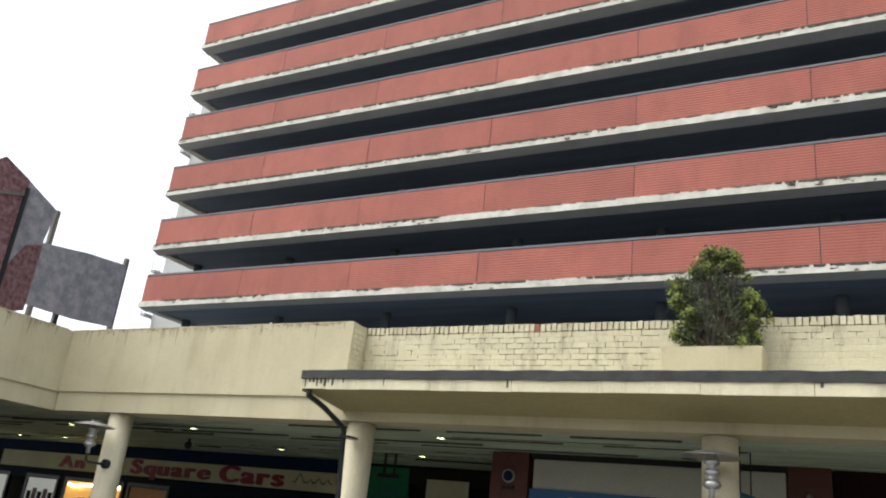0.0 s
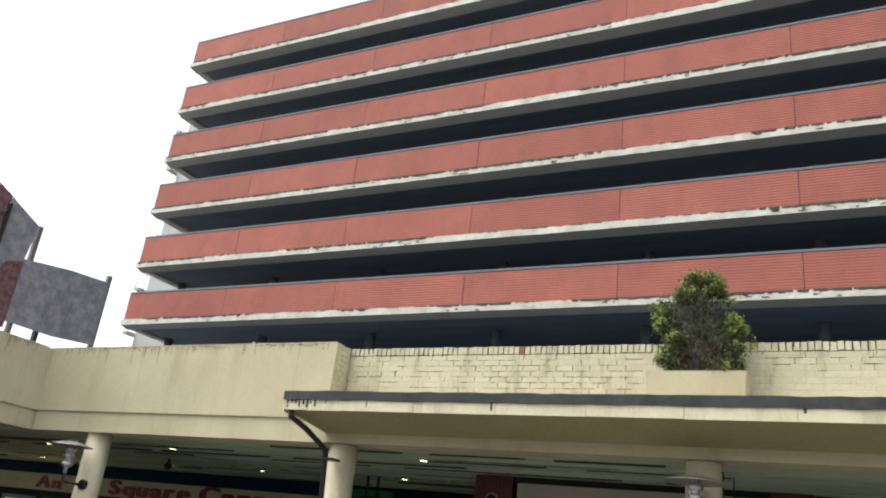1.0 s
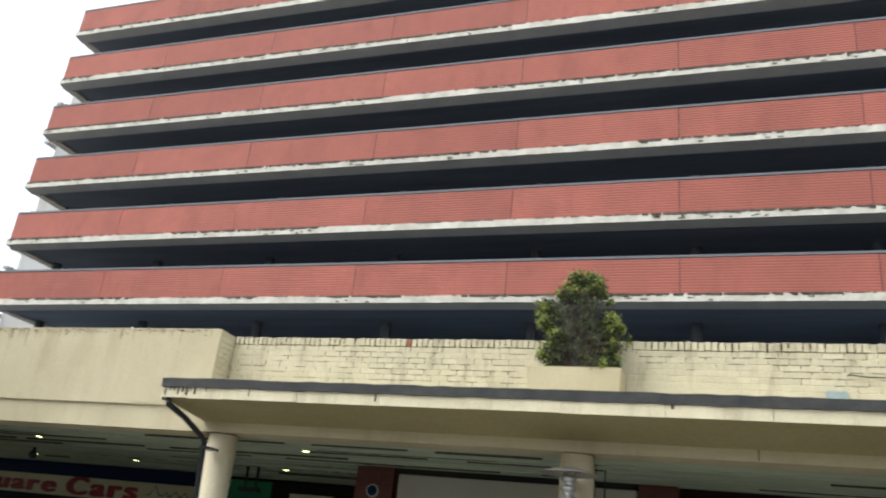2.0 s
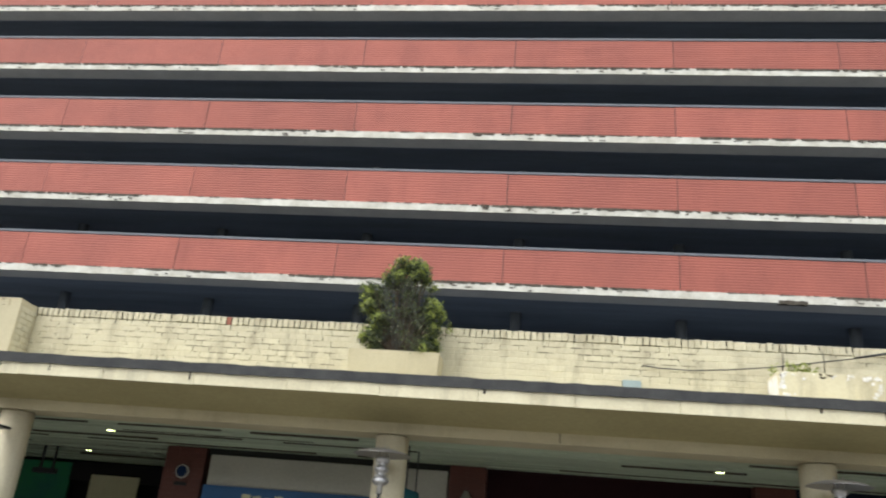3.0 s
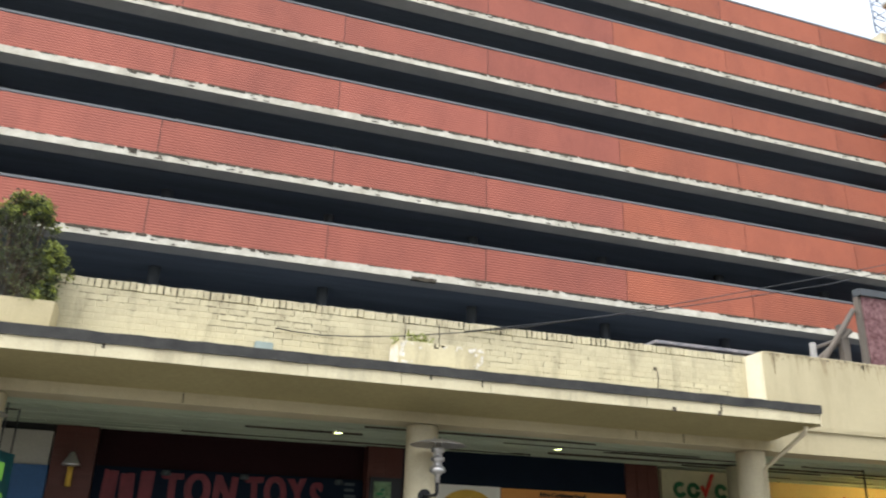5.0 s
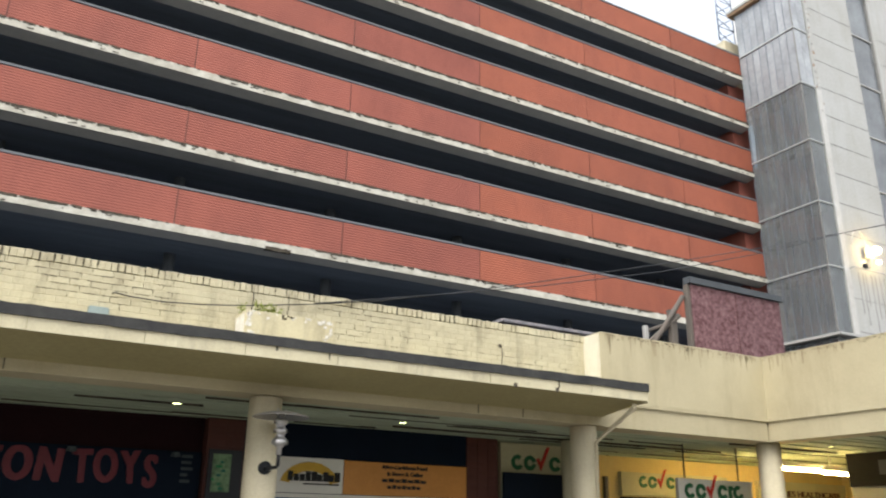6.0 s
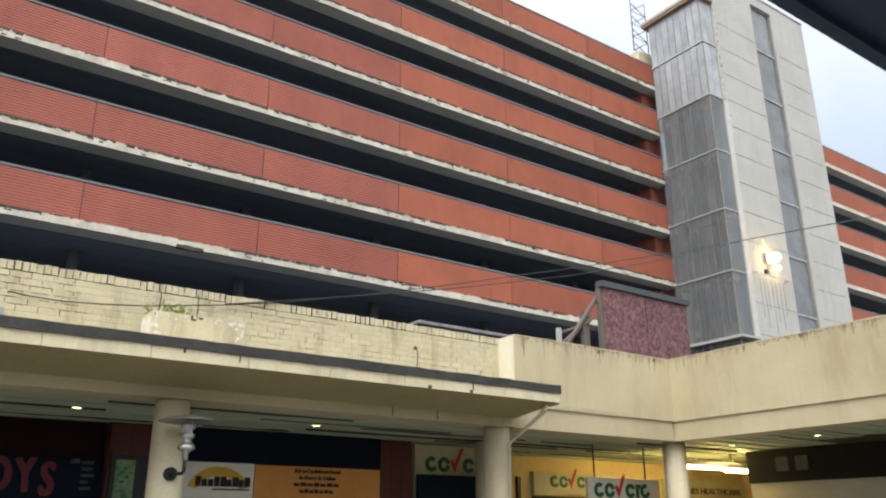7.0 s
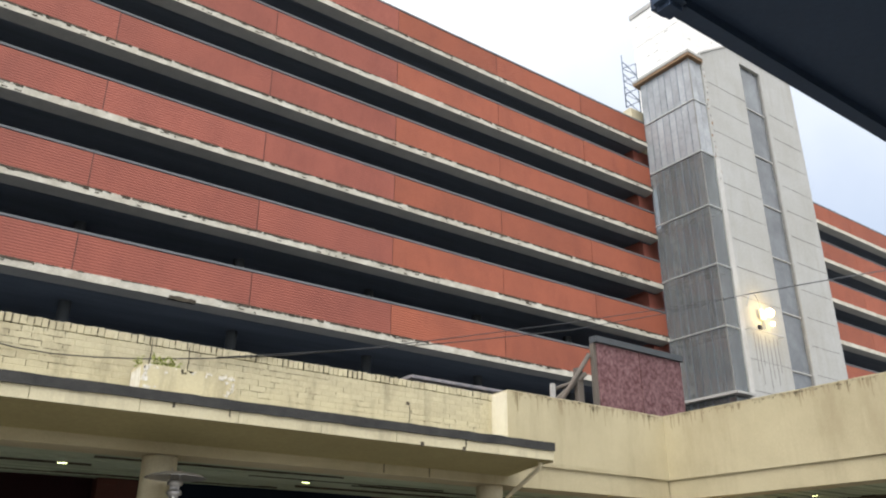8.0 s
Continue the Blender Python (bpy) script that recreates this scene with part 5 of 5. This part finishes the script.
# ---- brick wall above the canopy ----
brick_wall = thing("wall_brick", "cream painted brick parapet with a brick-on-edge coping", "brick wall", kind="structure")
part("backing", boxes((WL + 0.001, WR - 0.001, W + 0.003, W + 0.21, 3.3, TOP - 0.11)), CREAM_BRICK, brick_wall)
part("coping_bed", boxes((WL + 0.001, WR - 0.001, W + 0.03, W + 0.19, TOP - 0.109, TOP - 0.02)), MORTAR, brick_wall)
part("end_face", boxes((WL - 0.2, WL - 0.001, P + 0.262, W + 0.2, LEDGE, TOP - 0.004)), CREAM, brick_wall)
part("end_face", boxes((WR + 0.001, WR + 0.2, P + 0.262, W + 0.2, LEDGE, TOP - 0.004)), CREAM, brick_wall)


def brick_mesh(w_, d, h_, jit, seed):
    r = random.Random(seed)
    b = bmesh.new()
    box(b, 0, w_, 0, d, 0, h_)
    for v in b.verts:
        v.co += Vector((r.uniform(-jit, jit), r.uniform(-jit, jit), r.uniform(-jit, jit)))
    bmesh.ops.bevel(b, geom=list(b.edges), offset=min(0.003, w_ * 0.04), segments=1, affect="EDGES")
    return b


coping_meshes = [mesh_of("coping_brick", brick_mesh(0.066 + 0.0013 * i, 0.215, 0.1, 0.002, i), CREAM_BRICK) for i in range(6)]
red_one = mesh_of("coping_brick", brick_mesh(0.064, 0.215, 0.1, 0.003, 9), BARE_BRICK)
n = int((WR - WL) / 0.075)
for i in range(n):
    x = WL + i * (WR - WL) / n
    ob = new("coping_brick", red_one if abs(x - 0.645) < 0.05 else coping_meshes[rng.randrange(6)])
    ob.location = (x + rng.uniform(0.001, 0.005), W - 0.006 + rng.uniform(-0.006, 0.006), TOP - 0.1 + rng.uniform(-0.006, 0.004))
    ob.rotation_euler = (0, radians(rng.uniform(-1.6, 1.6)), 0)
    ob.parent = brick_wall
stretchers = [mesh_of("brick", brick_mesh(0.2232, 0.1, 0.073, 0.0006, 20 + i), CREAM_BRICK) for i in range(6)]
halves = [mesh_of("brick", brick_mesh(0.1105, 0.1, 0.073, 0.0006, 30 + i), CREAM_BRICK) for i in range(3)]
rest_v, rest_f = [], []
count = 0
for row in range(11):
    z = TOP - 0.108 - (row + 1) * 0.075
    x = WL - (0.1125 if row % 2 else 0)
    while x < WR - 0.02:
        a, half = x, False
        if x < WL:
            a, half = WL, True
        if a + (0.1125 if half else 0.225) > WR:
            half = True
            if a + 0.11 > WR + 0.02:
                break
        near_row = row < 5 and 0.0 < a < 12.4
        me = rng.choice(halves if half else stretchers)
        loc = Vector((a + 0.002, W + rng.uniform(-0.0006, 0.0006), z + 0.002))
        if near_row and count < 300:
            ob = new("brick", me)
            ob.location, ob.parent = loc, brick_wall
            count += 1
        else:
            k = len(rest_v)
            rest_v += [tuple(v.co + loc) for v in me.vertices]
            rest_f += [tuple(k + i for i in p.vertices) for p in me.polygons]
        x += 0.225
me = bpy.data.meshes.new("bricks")
me.from_pydata(rest_v, [], rest_f)
me.materials.append(CREAM_BRICK)
ob = new("bricks", me)
ob.parent = brick_wall
tagged(ob, kind="stuff")

# open and dirty joints: thin broken lines, thick only where the mortar has gone
c = bmesh.new()


def open_line(x0, x1, z, thick):
    """A thin uneven gap along a bed joint."""
    x = x0
    while x < x1:
        e = min(x1, x + rng.uniform(0.03, 0.08))
        h_ = thick * rng.uniform(0.4, 1.1)
        if rng.random() < 0.85:
            box(c, x, e, W - 0.0022, W + 0.004, z - h_ / 2, z + h_ / 2)
        x = e


for row in range(10):
    z = TOP - 0.108 - (row + 1) * 0.075
    x = WL + (0.1125 if row % 2 else 0)
    while x < WR - 0.3:
        worn = 0.9 * noise.noise((x * 0.5, row * 0.3, 4.2)) + (0.34 if x < 2.1 else 0.36 - row * 0.06 if 3.6 < x < 6.6 else -0.2) - row * 0.015
        if worn > rng.uniform(-0.15, 0.6):
            open_line(x + rng.uniform(0, 0.05), x + 0.225 - rng.uniform(0, 0.05), z, 0.0055 if worn > 0.3 else 0.0035)
        if 4.1 < x < 6.0 and row < 3 and rng.random() < 0.5 - 0.16 * row:
            open_line(x + rng.uniform(0, 0.12), x + rng.uniform(0.1, 0.22), z + rng.uniform(-0.003, 0.005), rng.uniform(0.007, 0.016))
        if worn > rng.uniform(-0.15, 0.55):
            box(c, x - 0.0015, x + rng.uniform(0.001, 0.004), W - 0.0022, W + 0.004, z + 0.002 + rng.choice((0, 0, 0.03)), z + 0.073)
        x += 0.225
for i in range(n):
    x = WL + i * (WR - WL) / n
    if noise.noise((x * 0.8, 3.1, 0.4)) + (0.25 if x < 6 else 0) > rng.uniform(-0.3, 0.4):
        low = rng.choice((0.0, 0.0, 0.03, 0.05)) if x < 6.5 else -0.02
        wider = 2.2 if 3.8 < x < 5.9 and rng.random() < 0.5 else 1.0
        box(c, x - rng.uniform(0.002, 0.005) * wider, x + rng.uniform(0.002, 0.007) * wider, W - 0.0135, W + 0.03, TOP - 0.108 + rng.choice((0, 0, 0.03, 0.05)), TOP - 0.006)
        if low > 0:
            box(c, x - 0.002, x + 0.002, W - 0.0022, W + 0.004, TOP - 0.108 - low, TOP - 0.108)
tagged(part("open_joint", c, DIRT_SHADE, brick_wall, "dark open joints"), kind="stuff")
for x, z0, z1 in ((7.52, 3.98, 4.3), (7.98, 3.93, 4.26), (11.24, 3.7, 3.96)):
    b = bmesh.new()
    tube(b, [(x, W - 0.003, z1), (x + 0.01, W - 0.003, (z0 + z1) / 2), (x - 0.006, W - 0.003, z0)], 0.006, 5)
    part("crack", b, LICHEN, brick_wall)
b = bmesh.new()
tube(b, [(11.21, W - 0.006, 3.98), (11.21, W + 0.03, 3.98)], 0.03, 9)
part("hole", b, LICHEN, brick_wall)
# brick quoins on the return of the pier
for i in range(13):
    z = TOP - 0.08 - (i + 1) * 0.075
    for y0, y1 in ((P + 0.04, P + 0.14), (P + 0.155, P + 0.36)) if i % 2 else ((P + 0.02, P + 0.22), (P + 0.235, P + 0.36)):
        part("quoin", boxes((WL - 0.01, WL + 0.006, y0, y1, z + 0.005, z + 0.071)), CREAM_BRICK, brick_wall)
    if i < 7:
        part("quoin_gap", boxes((WL - 0.0112, WL, P + 0.06 + rng.uniform(0, 0.06), P + 0.2 + rng.uniform(0, 0.12), z - 0.001, z + 0.004)), DIRT_SHADE, brick_wall)
# thin panel whose colour carries the extra sky light on this face
part("end_render", boxes((WR - 0.004, WR + 0.0005, P + 0.012, W + 0.02, 3.45, TOP - 0.012)), RETURN, brick_wall, "pale painted return of the parapet, lightened for the sky light on it")
